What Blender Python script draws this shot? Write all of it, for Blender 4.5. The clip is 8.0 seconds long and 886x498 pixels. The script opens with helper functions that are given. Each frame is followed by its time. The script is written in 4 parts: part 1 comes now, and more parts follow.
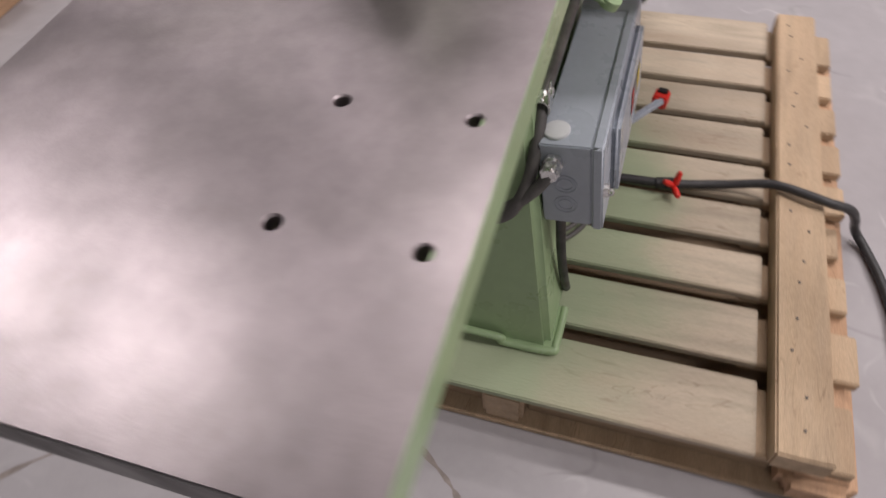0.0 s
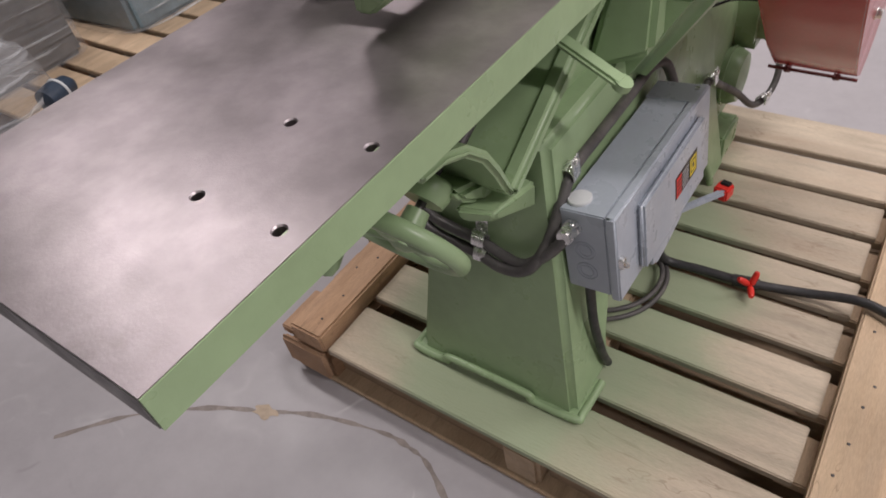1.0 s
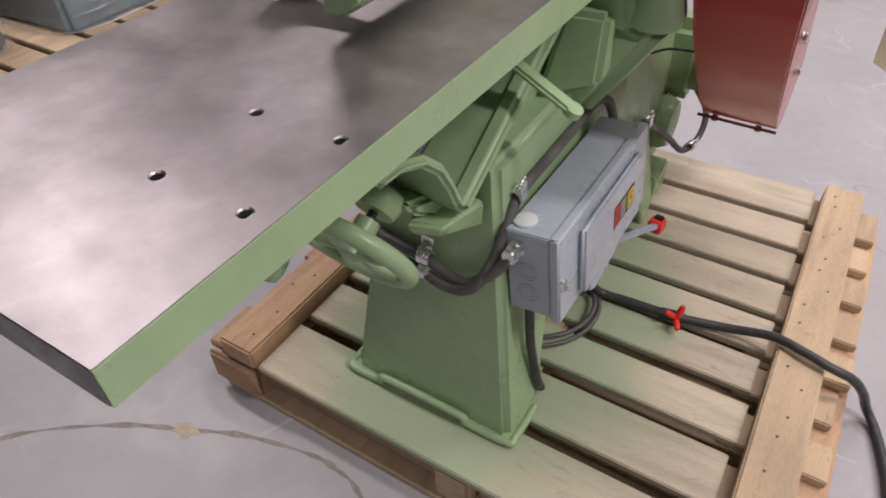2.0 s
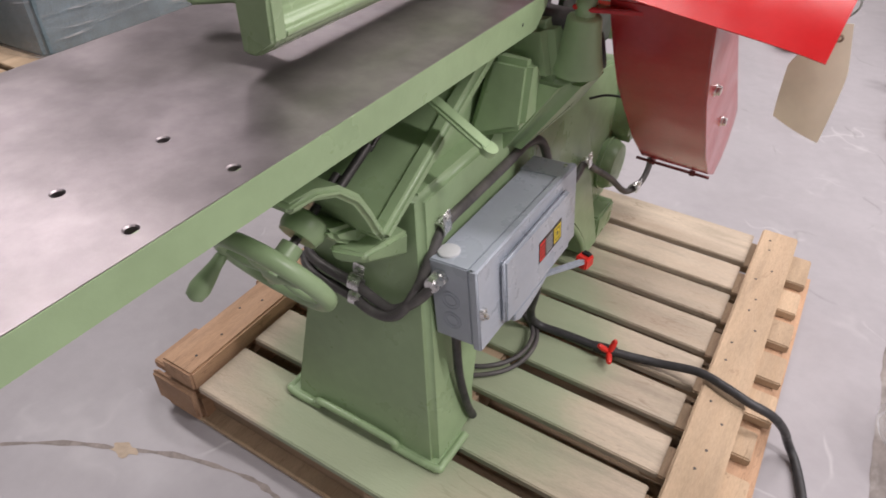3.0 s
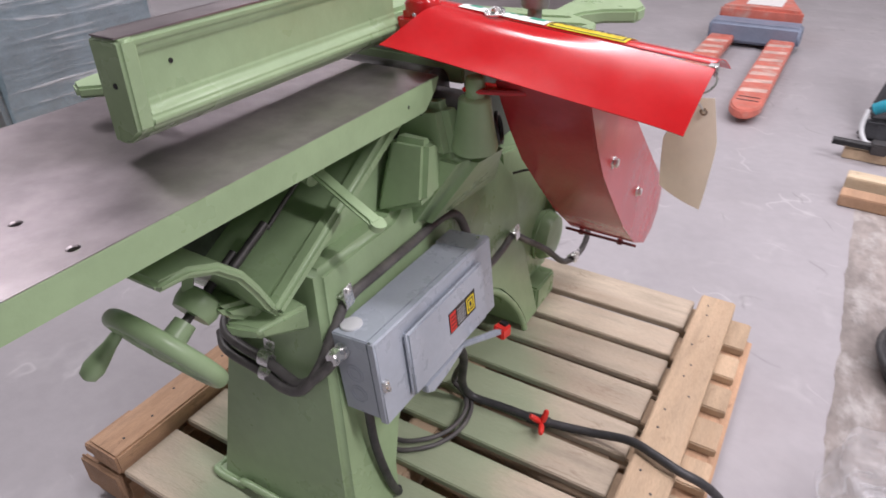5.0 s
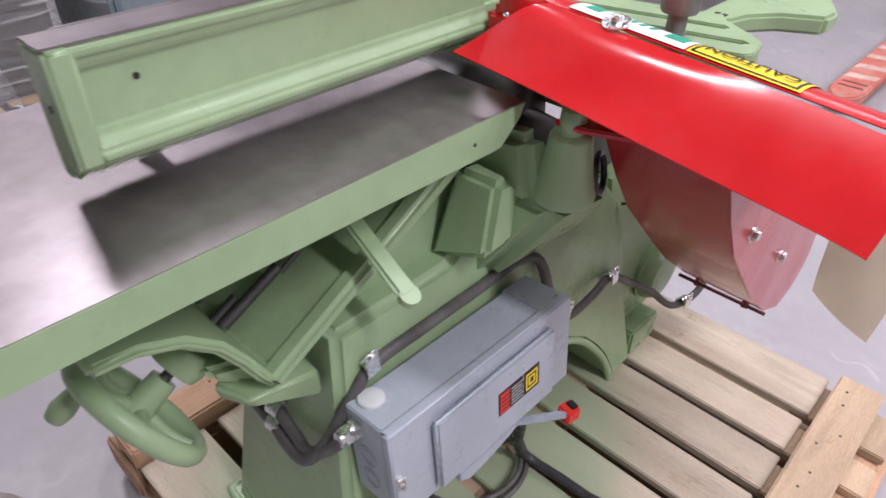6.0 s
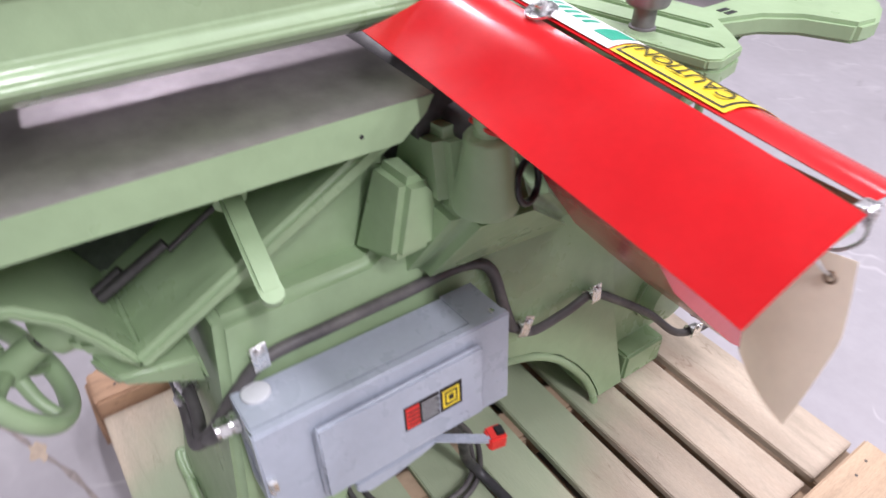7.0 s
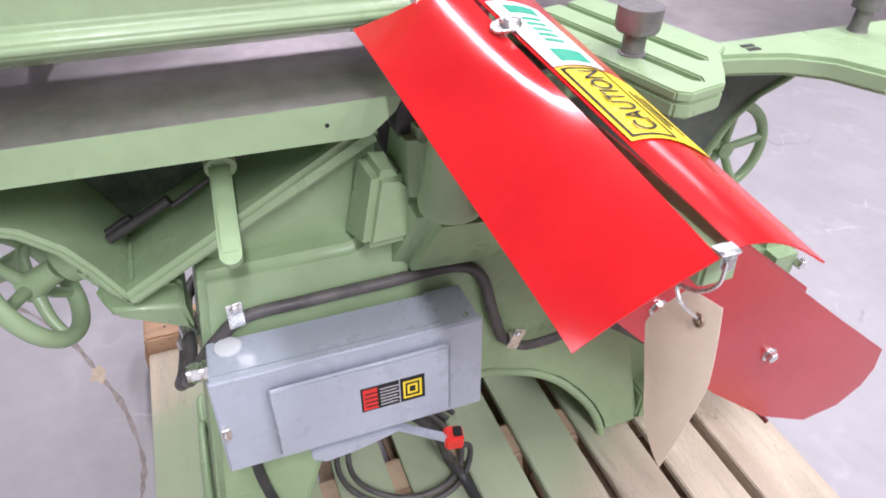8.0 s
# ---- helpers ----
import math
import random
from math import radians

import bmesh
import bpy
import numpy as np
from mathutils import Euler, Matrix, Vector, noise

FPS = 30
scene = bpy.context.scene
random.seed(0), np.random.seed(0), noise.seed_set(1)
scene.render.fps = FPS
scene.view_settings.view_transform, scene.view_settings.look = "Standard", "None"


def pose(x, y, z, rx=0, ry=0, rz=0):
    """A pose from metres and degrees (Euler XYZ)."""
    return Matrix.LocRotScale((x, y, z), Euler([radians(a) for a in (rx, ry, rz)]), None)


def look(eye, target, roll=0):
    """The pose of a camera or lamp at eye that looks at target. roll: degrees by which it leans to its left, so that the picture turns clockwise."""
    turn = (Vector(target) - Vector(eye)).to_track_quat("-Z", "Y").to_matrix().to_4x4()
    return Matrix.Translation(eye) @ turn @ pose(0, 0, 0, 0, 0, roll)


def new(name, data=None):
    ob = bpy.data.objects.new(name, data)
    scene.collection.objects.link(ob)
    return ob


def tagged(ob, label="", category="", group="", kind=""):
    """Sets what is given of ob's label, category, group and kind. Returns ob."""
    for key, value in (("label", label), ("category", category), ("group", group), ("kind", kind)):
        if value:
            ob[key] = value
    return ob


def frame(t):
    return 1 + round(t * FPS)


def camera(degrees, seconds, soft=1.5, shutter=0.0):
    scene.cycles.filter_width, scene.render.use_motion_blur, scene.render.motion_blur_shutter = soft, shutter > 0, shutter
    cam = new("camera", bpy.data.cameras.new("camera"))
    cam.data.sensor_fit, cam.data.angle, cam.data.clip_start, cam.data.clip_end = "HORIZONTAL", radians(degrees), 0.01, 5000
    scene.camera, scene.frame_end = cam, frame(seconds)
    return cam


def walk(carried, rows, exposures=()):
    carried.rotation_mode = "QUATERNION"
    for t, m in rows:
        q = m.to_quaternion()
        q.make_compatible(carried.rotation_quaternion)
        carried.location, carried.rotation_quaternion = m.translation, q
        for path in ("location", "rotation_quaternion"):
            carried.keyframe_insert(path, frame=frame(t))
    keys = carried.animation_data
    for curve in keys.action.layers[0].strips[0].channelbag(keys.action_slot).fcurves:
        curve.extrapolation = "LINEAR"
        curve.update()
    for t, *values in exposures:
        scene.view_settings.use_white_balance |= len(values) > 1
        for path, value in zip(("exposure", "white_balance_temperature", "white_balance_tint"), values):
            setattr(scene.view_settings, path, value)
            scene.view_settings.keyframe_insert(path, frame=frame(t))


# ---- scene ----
cam = camera(68.0, 8.0, soft=1.6, shutter=0.5)
PATH = [
    (0, (0.274, 0.057, 1.244), (-0.181, 1.178, -0.349), -6.7),
    (0.5, (0.473, 0.077, 1.266), (-0.344, 1.086, -0.255), -10.5),
    (1, (0.515, 0.058, 1.259), (-0.451, 1.128, -0.128), -11.4),
    (1.5, (0.478, 0.019, 1.237), (-0.394, 1.203, -0.119), -6.0),
    (3, (0.604, 0.032, 1.266), (-0.204, 1.371, 0.019), 0.9),
    (3.5, (0.631, 0.042, 1.275), (-0.139, 1.438, 0.067), 0.7),
    (4, (0.658, 0.055, 1.281), (-0.107, 1.492, 0.121), 0.4),
    (4.2, (0.672, 0.061, 1.283), (-0.09, 1.514, 0.14), 0.4),
    (5.3, (0.764, 0.142, 1.274), (-0.223, 1.546, 0.248), -1.6),
    (5.5, (0.736, 0.209, 1.272), (-0.331, 1.542, 0.23), -1.7),
    (6, (0.645, 0.384, 1.284), (-0.447, 1.555, 0.085), 1.2),
    (6.5, (0.648, 0.486, 1.282), (-0.459, 1.601, 0.046), -0.0),
    (7, (0.743, 0.619, 1.265), (-0.513, 1.539, 0.009), 1.5),
    (7.5, (0.882, 0.736, 1.27), (-0.514, 1.379, -0.01), 1.0),
    (8, (0.868, 0.777, 1.278), (-0.583, 1.373, 0.037), 2.0),
]
EXPOSURES = [(0, -0.63, 6800, 15), (1.5, -0.45, 6700, 14), (3.5, -0.22, 6650, 15), (5.5, -0.22, 6300, 18), (6.5, 0.03, 6150, 19), (8, 0.29, 6100, 18)]
walk(cam, [(t, look(eye, target, roll)) for t, eye, target, roll in PATH], EXPOSURES)

# ---- light ----
world = bpy.data.worlds.new("world")
scene.world = world
world.use_nodes = True
world.node_tree.nodes["Background"].inputs[0].default_value = (0.9, 0.93, 1.0, 1)
world.node_tree.nodes["Background"].inputs[1].default_value = 0.05

CEIL = 4.2
# Ceiling fittings: place along the shop and power.
# The last fitting is unseen, added to brighten the near faces.
LAMPS = [(-3.0, 1.35, 104), (-3.6, 5.1, 60), (0.7, 2.3, 108), (0.7, 5.9, 65), (3.6, 0.6, 195), (3.6, 4.2, 115), (0.9, -2.4, 45)]



# ---- materials ----
def material(name, base, rough=0.5, metal=0.0, vary=0.12, scale=6.0, fine=90.0, bump=0.05, stain=None, stain_scale=3.0,
             stain_amount=0.35, rough_vary=0.12, coat=0.0, bump_scale=None, stretch=None, island=0.0, per_object=0.0):
    """Two scales of tone, patchy stains, roughness wear and a fine bump, all in object metres."""
    m = bpy.data.materials.new(name)
    m.use_nodes = True
    nt = m.node_tree
    n, l = nt.nodes, nt.links
    bsdf = n["Principled BSDF"]
    geo = n.new("ShaderNodeTexCoord")
    mapping = n.new("ShaderNodeMapping")
    l.new(geo.outputs["Object"], mapping.inputs[0])
    if stretch:
        mapping.inputs["Scale"].default_value = stretch
    src = mapping.outputs[0]
    if per_object:
        info = n.new("ShaderNodeObjectInfo")
        mul = n.new("ShaderNodeVectorMath")
        mul.operation = "SCALE"
        mul.inputs["Scale"].default_value = 40.0
        comb = n.new("ShaderNodeCombineXYZ")
        for k in range(3):
            l.new(info.outputs["Random"], comb.inputs[k])
        l.new(comb.outputs[0], mul.inputs[0])
        add = n.new("ShaderNodeVectorMath")
        l.new(src, add.inputs[0])
        l.new(mul.outputs[0], add.inputs[1])
        src = add.outputs[0]

    def noise_tex(sc, detail=4.0, rough_n=0.6):
        t = n.new("ShaderNodeTexNoise")
        t.inputs["Scale"].default_value, t.inputs["Detail"].default_value, t.inputs["Roughness"].default_value = sc, detail, rough_n
        l.new(src, t.inputs["Vector"])
        return t.outputs["Fac"]

    def ramp(fac, a, b, lo=0.35, hi=0.65):
        r = n.new("ShaderNodeMapRange")
        r.inputs["From Min"].default_value, r.inputs["From Max"].default_value = lo, hi
        r.inputs["To Min"].default_value, r.inputs["To Max"].default_value = a, b
        l.new(fac, r.inputs["Value"])
        return r.outputs[0]

    big, small = noise_tex(scale), noise_tex(fine, 3.0)
    tone = n.new("ShaderNodeMath")
    tone.operation = "MULTIPLY"
    l.new(ramp(big, 1 - vary, 1 + vary), tone.inputs[0])
    l.new(ramp(small, 1 - vary * 0.5, 1 + vary * 0.5), tone.inputs[1])
    value = tone.outputs[0]
    if per_object:
        more = n.new("ShaderNodeMath")
        more.operation = "MULTIPLY"
        l.new(value, more.inputs[0])
        l.new(ramp(info.outputs["Random"], 1 - per_object, 1 + per_object, 0, 1), more.inputs[1])
        value = more.outputs[0]
    hsv = n.new("ShaderNodeHueSaturation")
    hsv.inputs["Color"].default_value = (*base, 1)
    l.new(value, hsv.inputs["Value"])
    colour = hsv.outputs[0]
    if stain:
        mix = n.new("ShaderNodeMix")
        mix.data_type = "RGBA"
        mix.inputs["B"].default_value = (*stain, 1)
        l.new(colour, mix.inputs["A"])
        l.new(ramp(noise_tex(stain_scale, 6.0, 0.65), 0.0, stain_amount, 0.5, 0.72), mix.inputs["Factor"])
        colour = mix.outputs["Result"]
    l.new(colour, bsdf.inputs["Base Color"])
    l.new(ramp(noise_tex(scale * 1.7), max(0.02, rough - rough_vary), min(1, rough + rough_vary)), bsdf.inputs["Roughness"])
    bsdf.inputs["Metallic"].default_value = metal
    if coat:
        bsdf.inputs["Coat Weight"].default_value, bsdf.inputs["Coat Roughness"].default_value = coat, 0.12
    if bump:
        b = n.new("ShaderNodeBump")
        b.inputs["Strength"].default_value, b.inputs["Distance"].default_value = bump, 0.004
        l.new(noise_tex(bump_scale or fine, 5.0), b.inputs["Height"])
        l.new(b.outputs[0], bsdf.inputs["Normal"])
    return m, colour


def mat(*a, **k):
    return material(*a, **k)[0]


GREEN = mat("green machine paint", (0.298, 0.415, 0.232), rough=0.36, vary=0.05, scale=5, fine=40, bump=0.16, bump_scale=30, stain=(0.20, 0.285, 0.15), stain_scale=3.5, stain_amount=0.22)
STEEL = mat("ground cast iron", (0.325, 0.288, 0.298), rough=0.39, metal=1.0, vary=0.18, scale=4.5, fine=30, bump=0.05, bump_scale=300, stain=(0.21, 0.19, 0.18), stain_scale=3.2, stain_amount=0.5, rough_vary=0.05)
# Machine green with the shade under the table put into its colour.
SHADED_GREEN = mat("oily dark green", (0.075, 0.095, 0.07), rough=0.55, vary=0.3, scale=12)
POST = mat("dull turned steel", (0.22, 0.21, 0.21), rough=0.5, metal=0.6, vary=0.15, scale=20)
# Green for the outfeed web, its shadow painted into the base colour.
WEB_SHADE = mat("dull dark green", (0.10, 0.12, 0.095), rough=0.6, vary=0.15, scale=8)
DARK_IRON = mat("dark cast iron", (0.09, 0.085, 0.085), rough=0.5, metal=0.7, vary=0.2)
RAW_IRON = mat("bare grey iron", (0.15, 0.145, 0.145), rough=0.45, metal=0.25, vary=0.15, scale=14)
RED = mat("red gloss paint", (0.54, 0.011, 0.013), rough=0.22, vary=0.05, scale=6, bump=0.04, bump_scale=25, coat=0.25, rough_vary=0.05)
RED_OLD = mat("faded red paint", (0.42, 0.035, 0.04), rough=0.19, vary=0.07, scale=6, bump=0.04, stain=(0.34, 0.05, 0.045), stain_amount=0.25, rough_vary=0.05)
RUST = mat("dark red steel", (0.12, 0.015, 0.015), rough=0.5, vary=0.2)
GREY = mat("grey enamel", (0.39, 0.432, 0.488), rough=0.33, vary=0.05, scale=8, bump=0.06, stain=(0.30, 0.332, 0.38), stain_amount=0.3)
GREY_LIGHT = mat("light grey plastic", (0.60, 0.62, 0.63), rough=0.5, vary=0.04)
ZINC = mat("zinc plated steel", (0.75, 0.75, 0.74), rough=0.28, metal=1.0, vary=0.1, scale=60)
RUBBER = mat("black rubber", (0.035, 0.035, 0.037), rough=0.5, vary=0.2, scale=30, stain=(0.12, 0.11, 0.10), stain_scale=12, stain_amount=0.4)
CONDUIT = mat("dark grey conduit", (0.085, 0.08, 0.078), rough=0.5, vary=0.15, scale=25, stain=(0.2, 0.19, 0.17), stain_scale=14, stain_amount=0.5)
BLACK = mat("black paint", (0.012, 0.012, 0.013), rough=0.4, vary=0.1)
RED_PLASTIC = mat("red plastic", (0.68, 0.035, 0.025), rough=0.4, vary=0.08, scale=50)
YELLOW = mat("yellow label", (0.85, 0.66, 0.03), rough=0.4, vary=0.05, scale=40)
WHITE = mat("white label", (0.82, 0.82, 0.80), rough=0.45, vary=0.04, scale=40)
TEAL = mat("green print", (0.02, 0.32, 0.2), rough=0.45, vary=0.05, scale=40)
PAPER = mat("manila paper", (0.92, 0.85, 0.73), rough=0.8, vary=0.05, scale=20, bump=0.1)
def let_light_through(m, amount):
    """Thin paper: part of the light passes to the other side."""
    nt = m.node_tree
    n, l = nt.nodes, nt.links
    thin, mix = n.new("ShaderNodeBsdfTranslucent"), n.new("ShaderNodeMixShader")
    thin.inputs["Color"].default_value = (0.94, 0.87, 0.75, 1)
    mix.inputs[0].default_value = amount
    l.new(n["Principled BSDF"].outputs[0], mix.inputs[1])
    l.new(thin.outputs[0], mix.inputs[2])
    l.new(mix.outputs[0], n["Material Output"].inputs["Surface"])


let_light_through(PAPER, 0.5)
BRASS = mat("brass eyelet", (0.35, 0.27, 0.2), rough=0.4, metal=1.0)
CREAM = mat("off-white wall", (0.72, 0.71, 0.69), rough=0.8, vary=0.05, scale=1.2, bump=0.1)
GREY_WALL = mat("dim grey wall", (0.36, 0.35, 0.345), rough=0.8, vary=0.08, scale=1.2, bump=0.1)
CEILING = mat("dark ceiling deck", (0.30, 0.30, 0.30), rough=0.8, vary=0.1, scale=1.0)
LAMP_WHITE = mat("white lamp housing", (0.8, 0.8, 0.8), rough=0.4, vary=0.03)
BLUE_GREY = mat("blue grey cover", (0.13, 0.19, 0.22), rough=0.45, vary=0.25, scale=5, bump=0.3, bump_scale=9)
DUSK = mat("dark brown machine", (0.085, 0.075, 0.068), rough=0.5, vary=0.35, scale=4, bump=0.3, bump_scale=8)
TEALBLUE = mat("turquoise plastic", (0.02, 0.33, 0.45), rough=0.4, vary=0.08, scale=20)
CHARCOAL = mat("charcoal cloth", (0.035, 0.036, 0.04), rough=0.9, vary=0.2, scale=20)
ORANGE_RED = mat("worn orange-red paint", (0.58, 0.16, 0.115), rough=0.5, vary=0.12, scale=8, stain=(0.55, 0.42, 0.36), stain_scale=9, stain_amount=0.75)


def wood(name, base, overspray=False, dark=(0.16, 0.09, 0.05), run=(1.6, 11, 11)):
    """Sawn softwood: long grain, weathered patches, and optionally the green dust that settled round the machine's feet."""
    m, colour = material(name, base, rough=0.75, vary=0.16, scale=2.6, fine=48, bump=0.4, bump_scale=34, stain=dark, stain_scale=1.3,
                         stain_amount=0.42, stretch=run, per_object=0.12)
    nt = m.node_tree
    n, l = nt.nodes, nt.links
    # Drying cracks and dark growth lines that follow the grain, broken up along it.
    place, lines = n.new("ShaderNodeNewGeometry"), n.new("ShaderNodeMapping")
    lines.inputs["Scale"].default_value = run
    l.new(place.outputs["Position"], lines.inputs[0])
    grain, patch = n.new("ShaderNodeTexNoise"), n.new("ShaderNodeTexNoise")
    grain.inputs["Scale"].default_value, grain.inputs["Detail"].default_value, grain.inputs["Distortion"].default_value = 2.3, 3.0, 0.6
    patch.inputs["Scale"].default_value, patch.inputs["Detail"].default_value = 5.0, 3.0
    l.new(lines.outputs[0], grain.inputs["Vector"])
    l.new(place.outputs["Position"], patch.inputs["Vector"])
    off, near, gate, both = n.new("ShaderNodeMath"), n.new("ShaderNodeMath"), n.new("ShaderNodeMapRange"), n.new("ShaderNodeMath")
    off.operation, near.operation, both.operation = "SUBTRACT", "ABSOLUTE", "MULTIPLY"
    off.inputs[1].default_value = 0.5
    l.new(grain.outputs["Fac"], off.inputs[0])
    l.new(off.outputs[0], near.inputs[0])
    thin = n.new("ShaderNodeMapRange")
    thin.inputs["From Min"].default_value, thin.inputs["From Max"].default_value = 0.002, 0.009
    thin.inputs["To Min"].default_value, thin.inputs["To Max"].default_value = 0.38, 0.0
    l.new(near.outputs[0], thin.inputs["Value"])
    gate.inputs["From Min"].default_value, gate.inputs["From Max"].default_value = 0.48, 0.6
    l.new(patch.outputs["Fac"], gate.inputs["Value"])
    l.new(thin.outputs[0], both.inputs[0])
    l.new(gate.outputs[0], both.inputs[1])
    crack = n.new("ShaderNodeMix")
    crack.data_type = "RGBA"
    crack.inputs["B"].default_value = (*dark, 1)
    l.new(colour, crack.inputs["A"])
    l.new(both.outputs[0], crack.inputs["Factor"])
    colour = crack.outputs["Result"]
    l.new(colour, n["Principled BSDF"].inputs["Base Color"])
    if overspray:
        pos = n.new("ShaderNodeNewGeometry")
        sub = n.new("ShaderNodeVectorMath")
        sub.operation = "SUBTRACT"
        sub.inputs[1].default_value = (0.07, 0.93, 0.14)
        l.new(pos.outputs["Position"], sub.inputs[0])
        sc = n.new("ShaderNodeVectorMath")
        sc.operation = "MULTIPLY"
        sc.inputs[1].default_value = (3.0, 1.75, 0.0)
        l.new(sub.outputs[0], sc.inputs[0])
        ln = n.new("ShaderNodeVectorMath")
        ln.operation = "LENGTH"
        l.new(sc.outputs[0], ln.inputs[0])
        nz = n.new("ShaderNodeTexNoise")
        nz.inputs["Scale"].default_value, nz.inputs["Detail"].default_value = 5.0, 5.0
        l.new(pos.outputs["Position"], nz.inputs["Vector"])
        ad = n.new("ShaderNodeMath")
        l.new(ln.outputs["Value"], ad.inputs[0])
        l.new(nz.outputs["Fac"], ad.inputs[1])
        mr = n.new("ShaderNodeMapRange")
        mr.interpolation_type = "SMOOTHSTEP"
        mr.inputs["From Min"].default_value, mr.inputs["From Max"].default_value = 1.16, 1.86
        mr.inputs["To Min"].default_value, mr.inputs["To Max"].default_value = 0.82, 0.0
        l.new(ad.outputs[0], mr.inputs["Value"])
        mix = n.new("ShaderNodeMix")
        mix.data_type = "RGBA"
        mix.inputs["B"].default_value = (0.31, 0.395, 0.25, 1)
        l.new(colour, mix.inputs["A"])
        l.new(mr.outputs[0], mix.inputs["Factor"])
        l.new(mix.outputs["Result"], n["Principled BSDF"].inputs["Base Color"])
    return m


WOOD = wood("weathered deck wood", (0.51, 0.43, 0.33), overspray=True)
WOOD_BEAM = wood("yellow pine timber", (0.50, 0.37, 0.245), run=(11, 1.6, 11))
WOOD_RED = wood("reddish pine timber", (0.48, 0.30, 0.185), run=(11, 1.6, 11))
WOOD_DARK = wood("dark pallet wood", (0.36, 0.26, 0.17))
WOOD_PALE = wood("fresh pale wood", (0.68, 0.55, 0.38))


def floor_material():
    m, colour = material("sealed grey concrete", (0.37, 0.353, 0.367), rough=0.45, vary=0.06, scale=1.6, fine=22, bump=0.08, bump_scale=60,
                         stain=(0.33, 0.31, 0.315), stain_scale=2.0, stain_amount=0.4)
    nt = m.node_tree
    n, l = nt.nodes, nt.links
    pos = n.new("ShaderNodeNewGeometry")
    # Thin wandering scratches: white scuffs and dark cracks.
    for scale, width, tint, amount in ((1.9, 0.006, (0.62, 0.61, 0.61), 0.4), (1.1, 0.004, (0.20, 0.19, 0.19), 0.55), (3.0, 0.03, (0.62, 0.61, 0.605), 0.17)):
        nz = n.new("ShaderNodeTexNoise")
        nz.inputs["Scale"].default_value, nz.inputs["Detail"].default_value = scale, 3.0
        l.new(pos.outputs["Position"], nz.inputs["Vector"])
        sb = n.new("ShaderNodeMath")
        sb.operation = "SUBTRACT"
        sb.inputs[1].default_value = 0.5
        l.new(nz.outputs["Fac"], sb.inputs[0])
        ab = n.new("ShaderNodeMath")
        ab.operation = "ABSOLUTE"
        l.new(sb.outputs[0], ab.inputs[0])
        gate = n.new("ShaderNodeTexNoise")
        gate.inputs["Scale"].default_value, gate.inputs["Detail"].default_value = 4.5, 4.0
        l.new(pos.outputs["Position"], gate.inputs["Vector"])
        g = n.new("ShaderNodeMapRange")
        g.inputs["From Min"].default_value, g.inputs["From Max"].default_value = 0.52, 0.6
        l.new(gate.outputs["Fac"], g.inputs["Value"])
        r = n.new("ShaderNodeMapRange")
        r.inputs["From Min"].default_value, r.inputs["From Max"].default_value = 0.0, width
        r.inputs["To Min"].default_value, r.inputs["To Max"].default_value = amount, 0.0
        l.new(ab.outputs[0], r.inputs["Value"])
        ml = n.new("ShaderNodeMath")
        ml.operation = "MULTIPLY"
        l.new(r.outputs[0], ml.inputs[0])
        l.new(g.outputs[0], ml.inputs[1])
        mix = n.new("ShaderNodeMix")
        mix.data_type = "RGBA"
        mix.inputs["B"].default_value = (*tint, 1)
        l.new(colour, mix.inputs["A"])
        l.new(ml.outputs[0], mix.inputs["Factor"])
        colour = mix.outputs["Result"]
    l.new(colour, n["Principled BSDF"].inputs["Base Color"])
    return m


FLOOR = floor_material()


def film_material():
    """Clear stretch film: mostly seen through, with glossy wrinkles."""
    m = bpy.data.materials.new("clear stretch film")
    m.use_nodes = True
    n, l = m.node_tree.nodes, m.node_tree.links
    out, gloss = n["Material Output"], n["Principled BSDF"]
    gloss.inputs["Base Color"].default_value = (0.75, 0.77, 0.8, 1)
    gloss.inputs["Roughness"].default_value = 0.15
    clear = n.new("ShaderNodeBsdfTransparent")
    mix = n.new("ShaderNodeMixShader")
    tc = n.new("ShaderNodeTexCoord")
    mp = n.new("ShaderNodeMapping")
    mp.inputs["Scale"].default_value = (1.0, 1.0, 13)
    mp.inputs["Rotation"].default_value = (0.22, 0.12, 0.0)
    l.new(tc.outputs["Object"], mp.inputs[0])
    nz = n.new("ShaderNodeTexNoise")
    nz.inputs["Scale"].default_value, nz.inputs["Detail"].default_value, nz.inputs["Distortion"].default_value = 2.2, 8.0, 0.6
    l.new(mp.outputs[0], nz.inputs["Vector"])
    mr = n.new("ShaderNodeMapRange")
    mr.inputs["From Min"].default_value, mr.inputs["From Max"].default_value = 0.55, 0.74
    mr.inputs["To Min"].default_value, mr.inputs["To Max"].default_value = 0.15, 0.8
    l.new(nz.outputs["Fac"], mr.inputs["Value"])
    bp = n.new("ShaderNodeBump")
    bp.inputs["Strength"].default_value, bp.inputs["Distance"].default_value = 1.0, 0.03
    l.new(nz.outputs["Fac"], bp.inputs["Height"])
    l.new(bp.outputs[0], gloss.inputs["Normal"])
    l.new(mr.outputs[0], mix.inputs[0])
    l.new(clear.outputs[0], mix.inputs[1])
    l.new(gloss.outputs[0], mix.inputs[2])
    l.new(mix.outputs[0], out.inputs["Surface"])
    return m


FILM = film_material()


